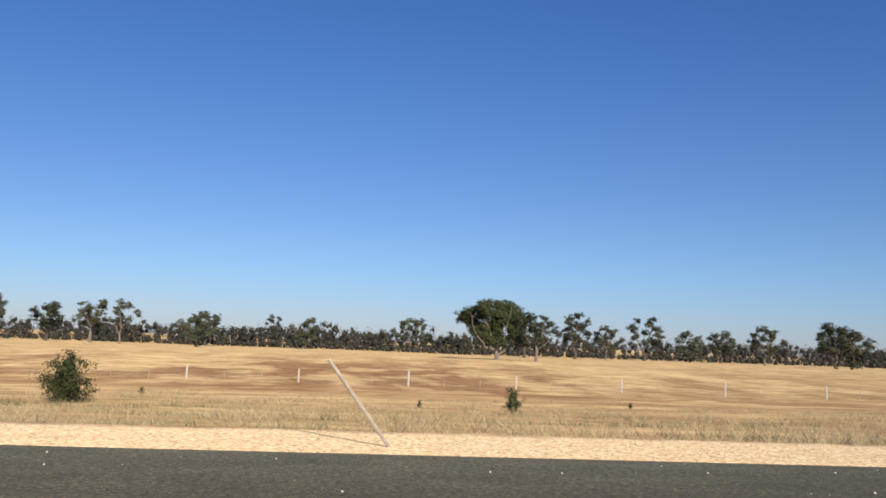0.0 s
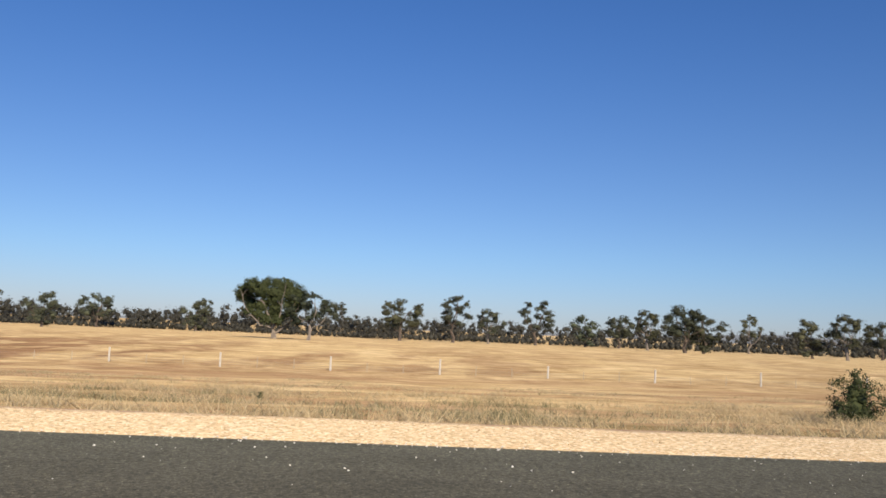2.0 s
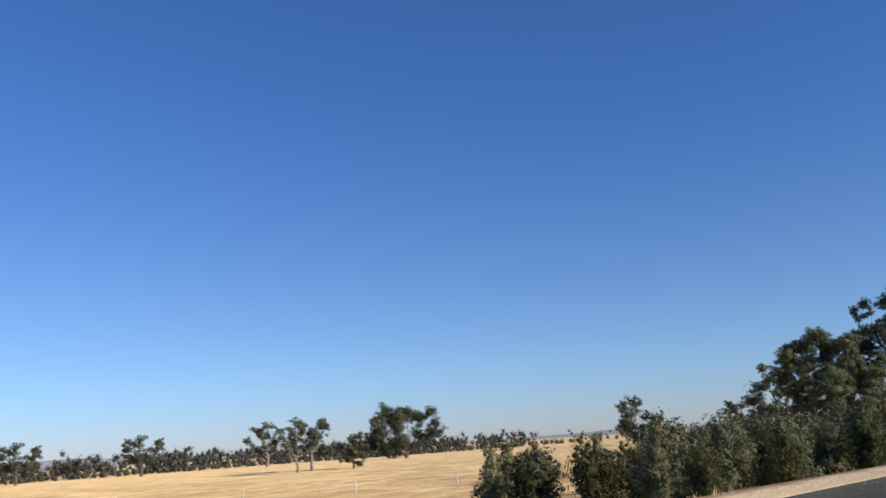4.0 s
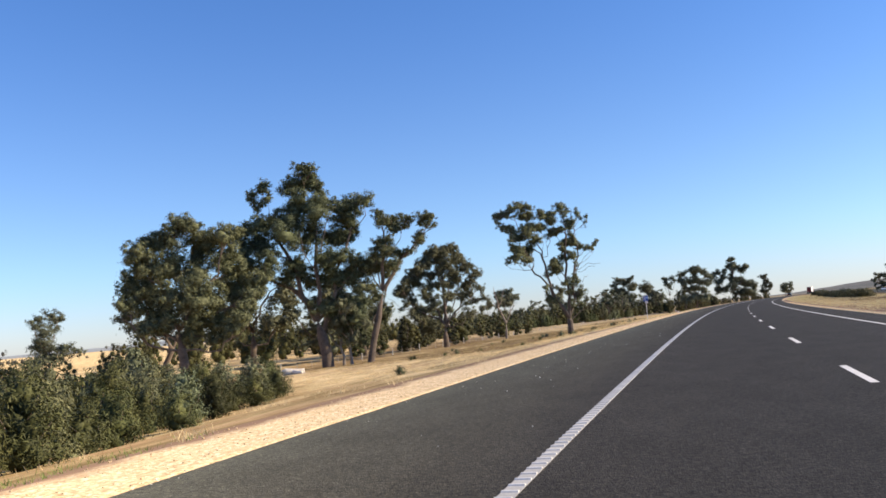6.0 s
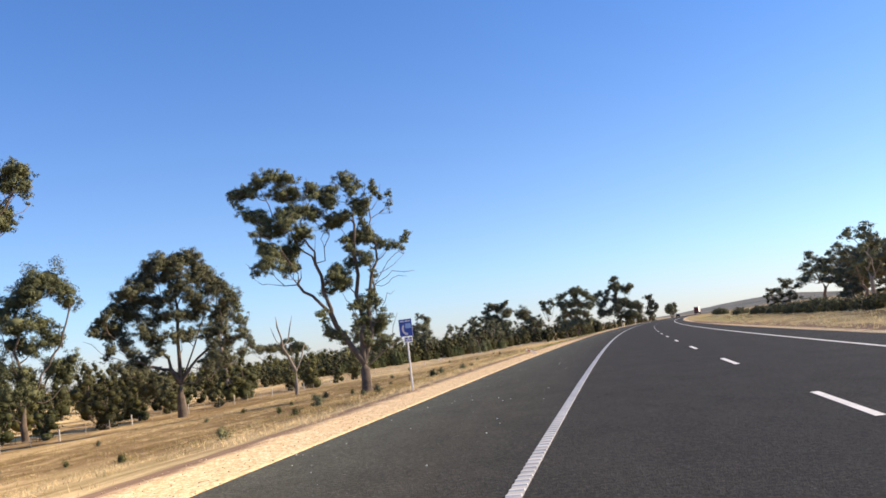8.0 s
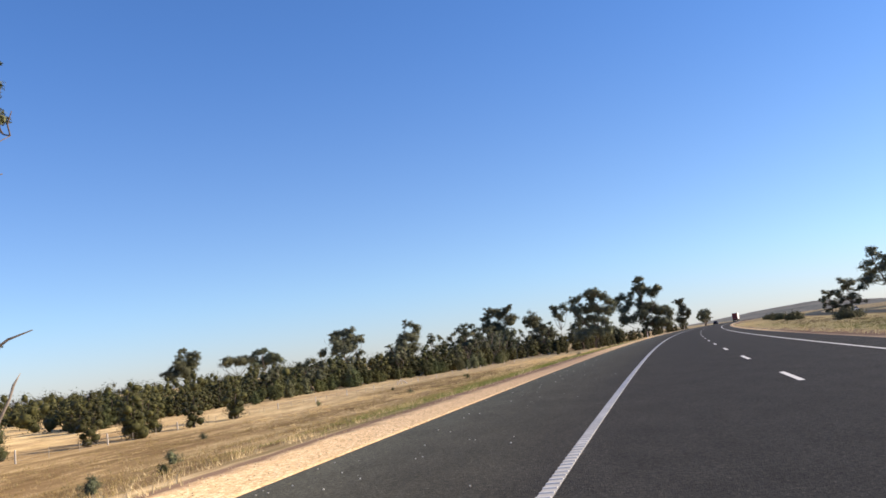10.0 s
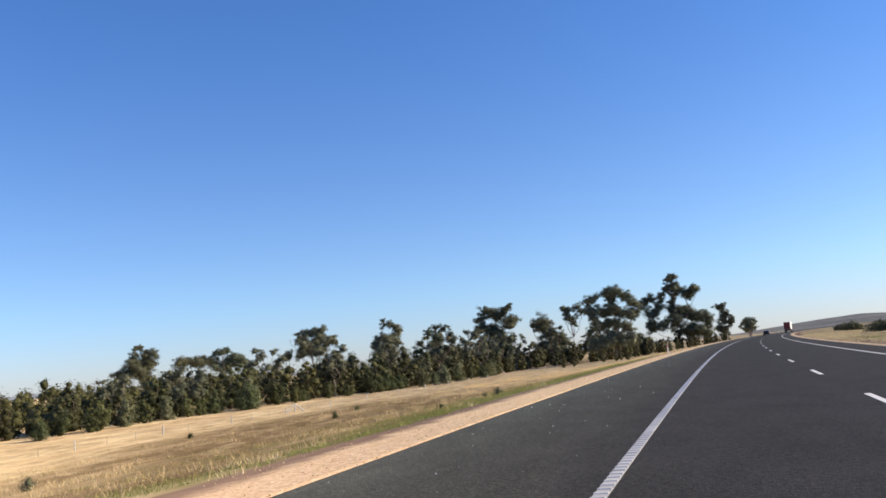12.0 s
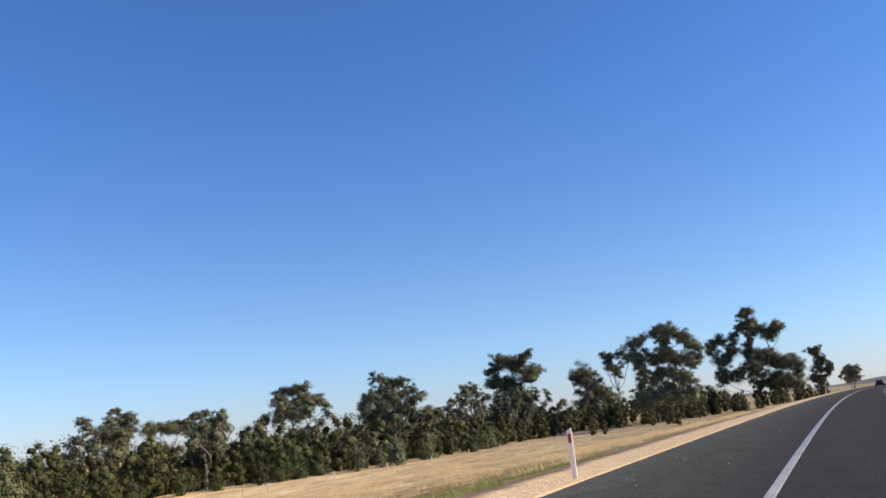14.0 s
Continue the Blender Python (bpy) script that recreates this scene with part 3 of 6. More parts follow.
def wood_mesh(name, trunk, radius, tips, mat, sides=8, twig=0.03, bend=0.12, flare=1.5, reach=0.45, limbs=()):
    """A trunk along the given places, main limbs (start, places, weight) from it, and branches to each tip."""
    nodes, par = [Vector(p) for p in trunk], [-1] + list(range(len(trunk) - 1))
    far = [0.0]
    for i in range(1, len(trunk)):
        far.append(far[-1] + (nodes[i] - nodes[i - 1]).length)
    tips = [Vector(t) for t in tips]
    limb_ends, heft = [], {}
    for start, pts, *weight in limbs:
        last = start if start >= 0 else limb_ends[-start - 1][0]
        chain = []
        for p in pts:
            p = Vector(p)
            far.append(far[last] + (p - nodes[last]).length)
            nodes.append(p)
            par.append(last)
            last = len(nodes) - 1
            chain.append(last)
        limb_ends.append((chain[len(chain) // 2 - 1 if len(chain) > 3 else 0], last))
        if weight:
            heft[last] = weight[0]
    top, first, ends = nodes[len(trunk) - 1], len(trunk) - 1 if limbs else max(1, len(trunk) // 2), [len(trunk) - 1] + [e for _, e in limb_ends]
    order, left = [], list(tips)
    while left:
        pick = max(left, key=lambda t: min([(t - o).length for o in order[:6]] + [(t - top).length]) * (1.0 if len(order) < 6 else 0) - (0 if len(order) < 6 else (t - top).length))
        order.append(pick)
        left.remove(pick)
    for count, t in enumerate(order):
        best, cost = len(trunk) - 1, 1e9
        for i in range(first, len(nodes) if count >= 5 or limbs else len(trunk)):
            v = t - nodes[i]
            along = (nodes[i] - nodes[par[i]]).normalized()
            ang = v.normalized().dot(along) if v.length > 0.01 else 1
            c = v.length * (1.0 + 1.1 * max(0.0, 0.75 - ang)) + 0.30 * far[i] + max(0.0, nodes[i].z - t.z + reach * v.xy.length) * 0.9
            if c < cost:
                best, cost = i, c
        a = nodes[best]
        v = t - a
        n = max(2, int(v.length / 1.2))
        side = Vector(rng.normal(size=3)) * v.length * bend
        last = best
        for k in range(1, n + 1):
            f = k / n
            p = a + v * f + side * math.sin(math.pi * f) + Vector((0, 0, -0.09 * v.xy.length * math.sin(math.pi * f)))
            p += Vector(rng.normal(size=3)) * 0.05 * v.length * (0.3 if k == n else 1) / n ** 0.5
            far.append(far[last] + (p - nodes[last]).length)
            nodes.append(p)
            par.append(last)
            last = len(nodes) - 1
        ends.append(last)
    load = [0.0] * len(nodes)
    for e in ends:
        add = heft.get(e, 1)
        while e >= 0:
            load[e] += add
            e = par[e]
    full = max(load)
    rad = [max(twig, radius * (x / full) ** 0.6 * (1 - 0.25 * min(1, max(0, nodes[i].z) / 25))) for i, x in enumerate(load)]
    rad[0] = radius * flare
    verts, faces, seen = [], [], set()
    for e in sorted(ends, key=lambda i: -load[i]):
        chain, i = [], e
        while i >= 0 and i not in seen:
            chain.append(i)
            seen.add(i)
            i = par[i]
        if i >= 0:
            chain.append(i)
        chain.reverse()
        if len(chain) > 1:
            rs = [rad[j] for j in chain]
            if i >= 0:
                rs[0] = min(rs[0], rs[1] * 1.25)
            rs[-1] = twig * 0.6
            tube(verts, faces, [nodes[j] for j in chain], rs, sides if rs[0] > 0.1 else 5)
    me = bpy.data.meshes.new(name)
    me.from_pydata(verts, [], faces)
    me.polygons.foreach_set("use_smooth", [True] * len(me.polygons))
    me.materials.append(mat)
    return me


def plant(name, at, turn, trunk_me, crown_me, label, category="tree", group=""):
    ob = empty(name, Matrix.Translation(at) @ Matrix.Rotation(turn, 4, "Z"))
    new("trunk", trunk_me).parent = ob
    if crown_me:
        new("crown", crown_me).parent = ob
    return tagged(ob, label, category, group)


def crooked(pts):
    """The same limb with a bent place between each two."""
    out = [pts[0]]
    for a, b in zip(pts, pts[1:]):
        d = 0.08 * math.dist(a, b)
        out += [tuple((p + q) / 2 + d * rng.normal() for p, q in zip(a, b)), b]
    return out


def bridges(hubs):
    """Smaller hubs of foliage between each hub and its two nearest neighbours."""
    out = []
    for i, a in enumerate(hubs):
        near = sorted((math.hypot(a[0] - b[0], a[2] - b[2]), j) for j, b in enumerate(hubs) if j != i)[:2]
        for gap, j in near:
            b, f = hubs[j], 0.3 + 0.4 * rng.random()
            if gap < 2.2 * (a[3] + b[3]):
                out.append(tuple(p + (q - p) * f for p, q in zip(a[:3], b[:3])) + (0.42 * (a[3] + b[3]),))
    return out


def shaped_tree(at, face, hubs, trunk, radius, label, density, size, bark=None, leaf=None, depth=0.75, limbs=(), pieces=11, twigs=1, group="", name="gum_tree", core=0.36, grow=1.36):
    """A tree whose foliage hubs (across, height, r) spread round a plane that is turned towards face; depths are drawn at random."""
    full = [(a, float(rng.normal()) * depth * (1.2 + 0.18 * abs(a)), h, grow * r) for a, h, r in hubs]
    crown = leaf_mesh("crown", sprays(full + bridges(full), pieces, *((0.24, 0.44) if pieces < 15 else (0.17, 0.34))), leaf or M_GUM, 1.25 * density, size, squash=0.75, loose=0.07, wild=0.42, cores=full, core=core) if hubs else None
    tips = [(x, y, z - 0.2 * r) for x, y, z, r in full]
    for x, y, z, r in full:
        for _ in range(twigs if r > 0.5 else 0):
            tips.append((x + r * 0.6 * rng.normal(), y + r * 0.6 * rng.normal(), z + r * 0.3 * rng.normal()))
    limbs = [(i, crooked([(x, 0.5 * rng.normal() + 0.03 * z * rng.normal(), z) for x, z in pts]), *w) for i, pts, *w in limbs]
    wood = wood_mesh("trunk", [(x, 0.08 * rng.normal() * (z > 0), z) for x, z in trunk], radius, tips, bark or M_BARK, limbs=limbs, flare=1.18, bend=0.07)
    at = on_ground(*at) - Vector((0, 0, 0.12))
    d = Vector((*face, 0)) - at
    return plant(name, at, math.atan2(d.y, d.x) + math.pi / 2, wood, crown, label, group=group)


def gum_blobs(h, w, n, low=0.3, lean=0.0, flat=0.0):
    """Foliage of a gum: hubs on a ragged dome, each broken into small clumps."""
    hubs = []
    for i in range(n):
        f = (i + 0.5) / n
        z = h * (low + (1 - low) * f ** (0.8 - 0.3 * flat))
        reach = w * math.sin(math.pi * (0.24 + 0.60 * f)) * (0.3 + 0.75 * rng.random())
        t = i * 2.4 + rng.random()
        r = w * (0.24 + 0.16 * rng.random()) * (1.1 - 0.3 * f)
        hubs.append((lean * f + reach * math.cos(t), reach * math.sin(t), z - r * 0.5, r))
    return hubs


def gum_pair(h, w, n, low, density, size, bark, leaf, radius, lean=0.0, flat=0.0, sides=6, pieces=9):
    """Trunk and crown meshes of a gum tree."""
    blobs = gum_blobs(h, w, n, low, lean, flat)
    crown = leaf_mesh("crown", sprays([(x, y, z, 1.3 * r) for x, y, z, r in blobs], pieces), leaf, density, size, squash=0.76, loose=0.07, wild=0.4, cores=blobs, core=0.58)
    trunk = [(0, 0, 0), (0.03 * h * rng.normal() * 0.3, 0.02 * h * rng.normal(), 0.12 * h), (lean * 0.15, 0.02 * h * rng.normal(), 0.24 * h), (lean * 0.3, 0.0, 0.36 * h)]
    tips = [(x, y, z) for x, y, z, r in blobs]
    wood = wood_mesh("trunk", trunk, radius, tips, bark, sides, 0.035)
    return wood, crown


# foliage of the gums seen nearest: hubs (across, height, radius)
ROADSIDE_GUM = [(-11.5, 21.2, 0.7), (-10.7, 21.9, 0.7), (-9.5, 21.5, 0.9), (-8.3, 22.7, 1.0), (-6.7, 22.9, 0.8), (-5.6, 22.3, 0.7), (-7.1, 21.2, 1.1), (-5.5, 20.9, 1.1), (-3.8, 21.7, 0.7), (-3.8, 20.7, 0.7),
                (-10.4, 19.5, 0.9), (-8.7, 18.9, 1.0), (-6.7, 19.2, 1.1), (-5.1, 19.1, 1.0), (-3.4, 19.0, 1.0), (-2.0, 17.9, 1.1), (-1.0, 18.2, 0.7), (-8.5, 17.6, 1.0), (-6.8, 17.7, 0.9), (-5.2, 16.8, 1.0),
                (-10.0, 16.8, 0.5), (-9.0, 15.7, 0.9), (-8.4, 14.8, 1.0), (-6.8, 14.8, 1.0), (-5.7, 15.1, 0.6), (-9.7, 14.0, 0.7), (-8.5, 13.5, 1.0), (-6.9, 13.3, 1.0), (-5.9, 13.6, 0.5), (-10.2, 12.8, 0.3),
                (-4.5, 8.4, 0.3), (-3.7, 8.4, 0.6)]
ROADSIDE_GUM_MID = [(-3.2, 10.7, 0.7), (-2.5, 12.0, 0.9), (-1.6, 12.5, 1.0), (-0.9, 11.7, 0.8), (-1.9, 13.2, 0.5), (-1.5, 11.0, 0.8), (-1.4, 21.4, 0.8), (-0.2, 22.4, 0.9), (0.9, 22.5, 0.6), (-1.8, 20.1, 0.7),
                    (1.5, 21.5, 0.4), (0.3, 21.0, 0.6), (2.9, 21.8, 0.4), (2.6, 20.7, 0.5), (4.4, 20.4, 0.4), (3.5, 20.1, 0.4), (4.6, 19.6, 0.4), (4.7, 18.6, 0.3), (1.6, 19.7, 0.7), (0.5, 19.7, 0.6),
                    (1.6, 18.7, 0.6), (0.0, 18.4, 0.5), (1.2, 17.7, 0.4), (1.6, 16.3, 1.0), (2.7, 15.5, 0.8), (0.4, 16.1, 0.7), (3.8, 14.8, 0.7), (4.9, 14.9, 0.4), (5.8, 15.9, 0.5), (5.7, 14.6, 0.4),
                    (-0.0, 14.6, 0.6), (1.4, 13.8, 0.7)]
ROADSIDE_GUM_LOW = [(2.1, 11.8, 0.4), (1.6, 10.3, 0.4), (0.4, 9.3, 0.8), (-0.8, 8.8, 0.5), (0.8, 7.9, 0.6), (-0.4, 7.3, 0.4), (1.8, 6.6, 1.0), (2.3, 5.4, 0.8), (0.7, 7.2, 0.6), (1.3, 4.3, 0.6), (3.1, 4.7, 0.3),
                    (-2.8, 6.3, 0.7), (-1.7, 5.9, 0.8), (-3.3, 6.7, 0.5), (0.3, 5.3, 0.5)]
ROADSIDE_GUM_FILL = [(-6.2, 18.4, 0.9), (-5.0, 16.8, 0.9), (-7.7, 17.2, 0.9), (-8.5, 14.9, 0.8), (-1.8, 19.6, 0.9), (-1.0, 18.0, 0.9), (1.3, 18.8, 0.8), (-2.6, 20.8, 0.7), (0.6, 16.0, 0.8), (1.7, 16.8, 0.7), (-1.0, 15.6, 0.7),
                     (-1.8, 12.5, 0.8), (-0.2, 13.3, 0.7), (1.3, 13.3, 0.7), (-6.2, 15.6, 0.8), (1.9, 9.0, 0.7), (2.6, 7.4, 0.7), (-3.4, 18.9, 0.7)]
ROUND_GUM = [(2.4, 19.5, 1.0), (1.3, 19.4, 0.9), (-0.4, 19.2, 1.2), (-1.9, 18.9, 1.1), (-2.7, 18.0, 0.9), (3.0, 18.3, 0.9), (0.8, 18.1, 1.2), (-0.7, 17.4, 1.2), (4.1, 17.4, 1.0), (5.2, 16.5, 0.8),
             (2.5, 16.7, 1.2), (-4.0, 16.9, 0.9), (-5.2, 15.8, 0.9), (-2.6, 16.4, 1.1), (0.6, 16.1, 1.1), (4.3, 15.3, 1.2), (5.8, 15.4, 0.7), (-6.3, 15.0, 0.8), (-4.2, 15.0, 1.1), (-6.0, 13.6, 1.1),
             (-7.4, 13.8, 0.6), (-7.8, 12.7, 0.7), (-8.9, 12.0, 0.7), (-9.4, 11.3, 0.5), (-6.5, 11.7, 1.0), (-7.9, 10.8, 0.7), (-4.7, 13.1, 1.2), (-2.4, 14.4, 1.0), (-0.6, 14.6, 1.0), (2.0, 14.7, 1.1),
             (3.4, 13.6, 1.0), (5.7, 13.6, 1.0)]
ROUND_GUM_MID = [(7.1, 14.2, 0.7), (6.2, 12.3, 0.7), (4.8, 12.0, 1.0), (2.5, 12.3, 1.0), (0.3, 12.5, 1.0), (-1.9, 12.4, 1.1), (-3.7, 11.0, 1.0), (-5.9, 10.1, 0.8), (-7.4, 9.2, 0.6), (-8.1, 8.1, 0.5),
                 (-5.3, 8.5, 0.8), (-2.7, 10.1, 0.9), (-0.6, 9.9, 0.9), (1.6, 10.0, 0.9), (3.9, 10.2, 1.0), (5.4, 10.4, 0.7), (4.1, 8.5, 0.7), (6.0, 8.7, 0.6), (-2.2, 8.1, 0.9), (-4.1, 6.5, 0.9),
                 (-2.7, 5.5, 1.0), (-3.9, 4.5, 1.0), (-2.1, 3.9, 1.0), (-3.6, 3.0, 0.8), (-4.4, 7.3, 0.7)]
TALL_GUM = [(-2.0, 28.0, 0.9), (-0.0, 28.1, 0.7), (-3.2, 26.0, 1.5), (-0.9, 26.4, 1.5), (0.5, 25.5, 0.8), (-6.7, 26.2, 0.9), (-8.6, 25.2, 0.9), (-8.1, 23.2, 0.6), (-6.6, 23.9, 0.7), (-2.2, 23.5, 1.8),
            (1.1, 23.6, 1.3), (-0.1, 21.3, 1.9), (3.0, 22.1, 1.4), (5.2, 23.0, 1.3), (6.7, 22.6, 1.1), (4.2, 20.7, 1.5), (-3.6, 21.0, 1.8), (-6.1, 21.0, 1.2), (-7.9, 20.3, 1.3), (-10.3, 19.8, 1.3),
            (-7.8, 17.7, 1.8), (-10.3, 17.4, 1.2), (-4.6, 18.2, 1.9), (-1.4, 18.2, 2.0), (2.0, 18.5, 1.8), (4.2, 18.0, 1.4), (5.4, 19.2, 0.7), (-12.3, 15.3, 1.4), (-9.5, 15.3, 1.5), (-6.6, 15.1, 1.5),
            (-3.1, 14.7, 1.7), (0.4, 14.9, 1.8)]
TALL_GUM_MID = [(2.9, 15.2, 1.4), (-10.6, 13.4, 1.0), (-7.7, 13.1, 1.1), (-4.8, 12.6, 1.1), (-1.4, 12.0, 1.3), (1.4, 12.2, 1.6), (3.7, 12.5, 1.5), (5.4, 14.4, 1.1), (-9.3, 11.5, 1.3), (0.1, 8.4, 1.7),
                (1.8, 8.5, 0.9), (3.9, 9.3, 1.6), (5.4, 8.1, 1.3), (4.2, 6.2, 1.4), (5.6, 5.5, 1.0), (2.4, 5.9, 1.1), (3.5, 4.2, 1.0), (5.4, 3.4, 0.9)]
BROAD_GUM = [(0.6, 20.3, 1.3), (2.6, 19.7, 1.1), (-2.8, 18.3, 1.5), (-4.6, 17.1, 1.1), (-0.3, 18.1, 1.4), (3.1, 17.1, 1.8), (6.0, 18.3, 1.4), (7.8, 18.9, 0.9), (-3.7, 14.9, 2.0), (-5.6, 12.9, 1.1),
             (-0.6, 14.6, 2.1), (2.8, 13.6, 2.3), (6.4, 14.7, 1.7), (8.7, 13.0, 1.6), (11.2, 12.5, 1.0), (-3.7, 11.7, 1.7), (-0.3, 11.0, 2.0), (3.2, 10.3, 2.1), (7.1, 10.7, 1.7), (9.1, 9.8, 1.3),
             (-6.2, 9.8, 0.7), (-6.8, 10.6, 0.6), (-3.2, 8.8, 1.3), (-1.2, 7.9, 1.5), (2.2, 7.3, 1.5), (-4.1, 6.8, 0.7), (5.1, 7.7, 1.4), (7.9, 7.8, 1.1), (7.0, 6.1, 1.3), (4.8, 5.2, 1.0),
             (1.4, 5.6, 0.8)]
LEANING_GUM = [(2.9, 20.9, 0.7), (3.7, 21.0, 0.5), (3.4, 19.5, 0.9), (4.6, 19.7, 0.7), (5.7, 20.0, 1.0), (6.8, 19.6, 0.7), (5.2, 18.5, 0.8), (6.6, 18.7, 0.6), (4.4, 18.4, 0.6), (9.0, 19.9, 0.8),
               (9.9, 19.6, 0.6), (8.5, 18.9, 0.5), (9.6, 18.3, 0.5), (10.1, 18.5, 0.3), (8.6, 17.2, 0.7), (7.7, 16.7, 0.7), (8.5, 16.3, 0.5), (2.6, 16.5, 0.9), (3.6, 16.8, 0.7), (1.8, 14.9, 0.9),
               (3.1, 15.0, 0.9), (4.5, 15.4, 0.7), (6.1, 15.0, 0.8), (7.0, 15.1, 0.6), (1.3, 13.1, 0.8), (2.6, 13.0, 0.9), (4.0, 13.3, 0.9), (5.1, 13.2, 0.7)]
MIDDLE_GUM = [(1.6, 17.4, 1.5), (-0.2, 17.1, 1.2), (3.3, 16.2, 1.2), (3.7, 14.7, 0.9), (0.4, 15.6, 1.2), (-1.6, 15.3, 1.4), (-3.7, 14.1, 1.3), (-1.6, 12.8, 1.3), (0.7, 12.6, 1.2), (2.1, 10.8, 1.0),
              (-0.5, 10.0, 1.1), (-2.5, 10.7, 1.1), (3.5, 8.4, 0.9), (-3.7, 8.2, 1.1), (-1.7, 7.4, 1.0), (1.3, 7.6, 1.1), (2.8, 6.3, 1.1), (-4.3, 6.1, 1.1), (-0.4, 5.1, 1.0), (-2.9, 4.9, 0.8)]
ROUND_GUM_SIDE = [(6.5, 6.6, 0.9), (7.6, 9.2, 0.8), (5.0, 6.0, 0.8), (7.9, 11.6, 0.8), (3.2, 5.6, 0.7), (8.4, 7.6, 0.6), (-6.5, 6.5, 0.9), (-4.5, 5.6, 0.9), (-7.4, 11.4, 0.8)]
ROADSIDE_LIMBS = [(3, [(-1.1, 4.7), (-2.4, 7.1), (-4.6, 10.4), (-5.9, 11.7), (-8.9, 12.1)], 4), (-1, [(-2.8, 8.9), (-3.4, 12.4), (-4.2, 14.5), (-5.6, 15.7), (-6.8, 18.2)]), (-2, [(-2.9, 13.9), (-2.2, 16.4), (-3.1, 18.5)]),
                  (3, [(-0.1, 5.7), (0.0, 10.1), (0.1, 14.6), (0.2, 18.2), (-0.1, 21.3)], 4), (3, [(1.1, 6.1), (1.1, 9.1), (2.5, 13.4), (1.6, 16.3), (2.3, 20.2)], 3), (-5, [(1.9, 7.8), (3.7, 13.3), (5.6, 14.4)], 2),
                  (-6, [(2.3, 8.3), (3.0, 9.9), (4.1, 10.2)], 4), (2, [(2.0, 3.9), (4.0, 4.9), (5.6, 6.0), (6.8, 6.6)], 9), (-8, [(3.4, 5.2), (4.1, 7.8)], 3), (-6, [(2.6, 11.3), (3.9, 12.2), (6.3, 12.0)], 2),
                  (-6, [(2.7, 10.7), (3.8, 11.4), (5.5, 11.5)], 2)]
ROUND_LIMBS = [(2, [(-0.9, 6.0), (-2.1, 8.5), (-3.7, 11.4), (-4.9, 14.3)]), (2, [(0.1, 7.5), (0.3, 11.4), (0.2, 15.3)]), (2, [(1.3, 6.1), (3.3, 7.8), (6.0, 8.5)]), (2, [(1.9, 8.4), (3.3, 11.8), (4.3, 14.9)])]
TALL_LIMBS = [(3, [(-2.1, 9.5), (-3.9, 11.4), (-7.7, 13.4)]), (3, [(-0.2, 10.8), (-0.2, 17.6), (-1.7, 23.5)]), (-1, [(-3.2, 13.7), (-5.3, 18.0), (-6.4, 23.3)]), (2, [(2.0, 10.6), (3.5, 15.7), (5.0, 20.9)])]
LEANING_LIMBS = [(3, [(4.2, 12.2), (5.7, 14.2), (8.0, 16.7), (9.2, 18.5)]), (3, [(2.7, 13.4), (3.3, 17.0), (3.8, 20.3)]), (-1, [(3.8, 13.7), (5.6, 19.4)])]

shaped_tree((-17.6, 341.2), (5.3, 285.2), ROADSIDE_GUM + ROADSIDE_GUM_FILL + ROADSIDE_GUM_MID + ROADSIDE_GUM_LOW, [(0, 0), (0.02, 1.2), (0, 2.4), (0, 3.0)], 0.52,
            "tall open-crowned gum tree with bare limbs beside the road", 640, 0.16, limbs=ROADSIDE_LIMBS, twigs=3, depth=0.6, core=0.26, grow=1.36, pieces=19)
shaped_tree((-46.8, 302.2), (1.6, 206), TALL_GUM + TALL_GUM_MID, [(0.3, 0), (0.2, 2.0), (-0.3, 4.6), (-0.8, 6.7)], 0.8,
            "very tall dense dark green gum tree in the roadside clump", 185, 0.27, depth=0.9, limbs=TALL_LIMBS, pieces=22, core=0.42, grow=1.5)
shaped_tree((-60.2, 287.2), (1.4, 174), BROAD_GUM, [(0.6, 0), (0.7, 2.0), (0.4, 4.2), (0.2, 7.0)], 0.6,
            "broad dark green gum tree at the edge of the roadside clump", 185, 0.29, depth=0.9, pieces=22, core=0.42, grow=1.55)
shaped_tree((-40.8, 303.2), (2.6, 237.7), LEANING_GUM, [(0.2, 0), (0.8, 2.9), (1.8, 6.3), (2.7, 9.8)], 0.46,
            "leaning gum tree with an open crown beside taller gums", 330, 0.205, limbs=LEANING_LIMBS, twigs=2, grow=1.62, pieces=18)
shaped_tree((-43.5, 353.8), (4.3, 269.4), [(a, h, 1.2 * r) for a, h, r in ROUND_GUM + ROUND_GUM_MID + ROUND_GUM_SIDE], [(0, 0), (-0.1, 2.4), (0.1, 4.2)], 0.52,
            "rounded grey-green gum tree with many thin limbs", 360, 0.205, leaf=M_GUM_BROWN, limbs=ROUND_LIMBS, twigs=2, pieces=18)
shaped_tree((-55.5, 341), (2.6, 237.7), [(a + 1.5, h, r) for a, h, r in MIDDLE_GUM], [(0, 0), (-0.2, 2.0), (0.2, 4.0)], 0.36,
            "gum tree with layered foliage behind taller roadside gums", 175, 0.25, core=0.45, grow=1.75, pieces=16)


def dead_tree(at, trunk, r, limbs, label, tuft=()):
    return shaped_tree(at, (5.3, 285.2), tuft, trunk, r, label, 260, 0.22, bark=M_PALE, limbs=limbs, twigs=2, depth=0.3, name="dead_tree")


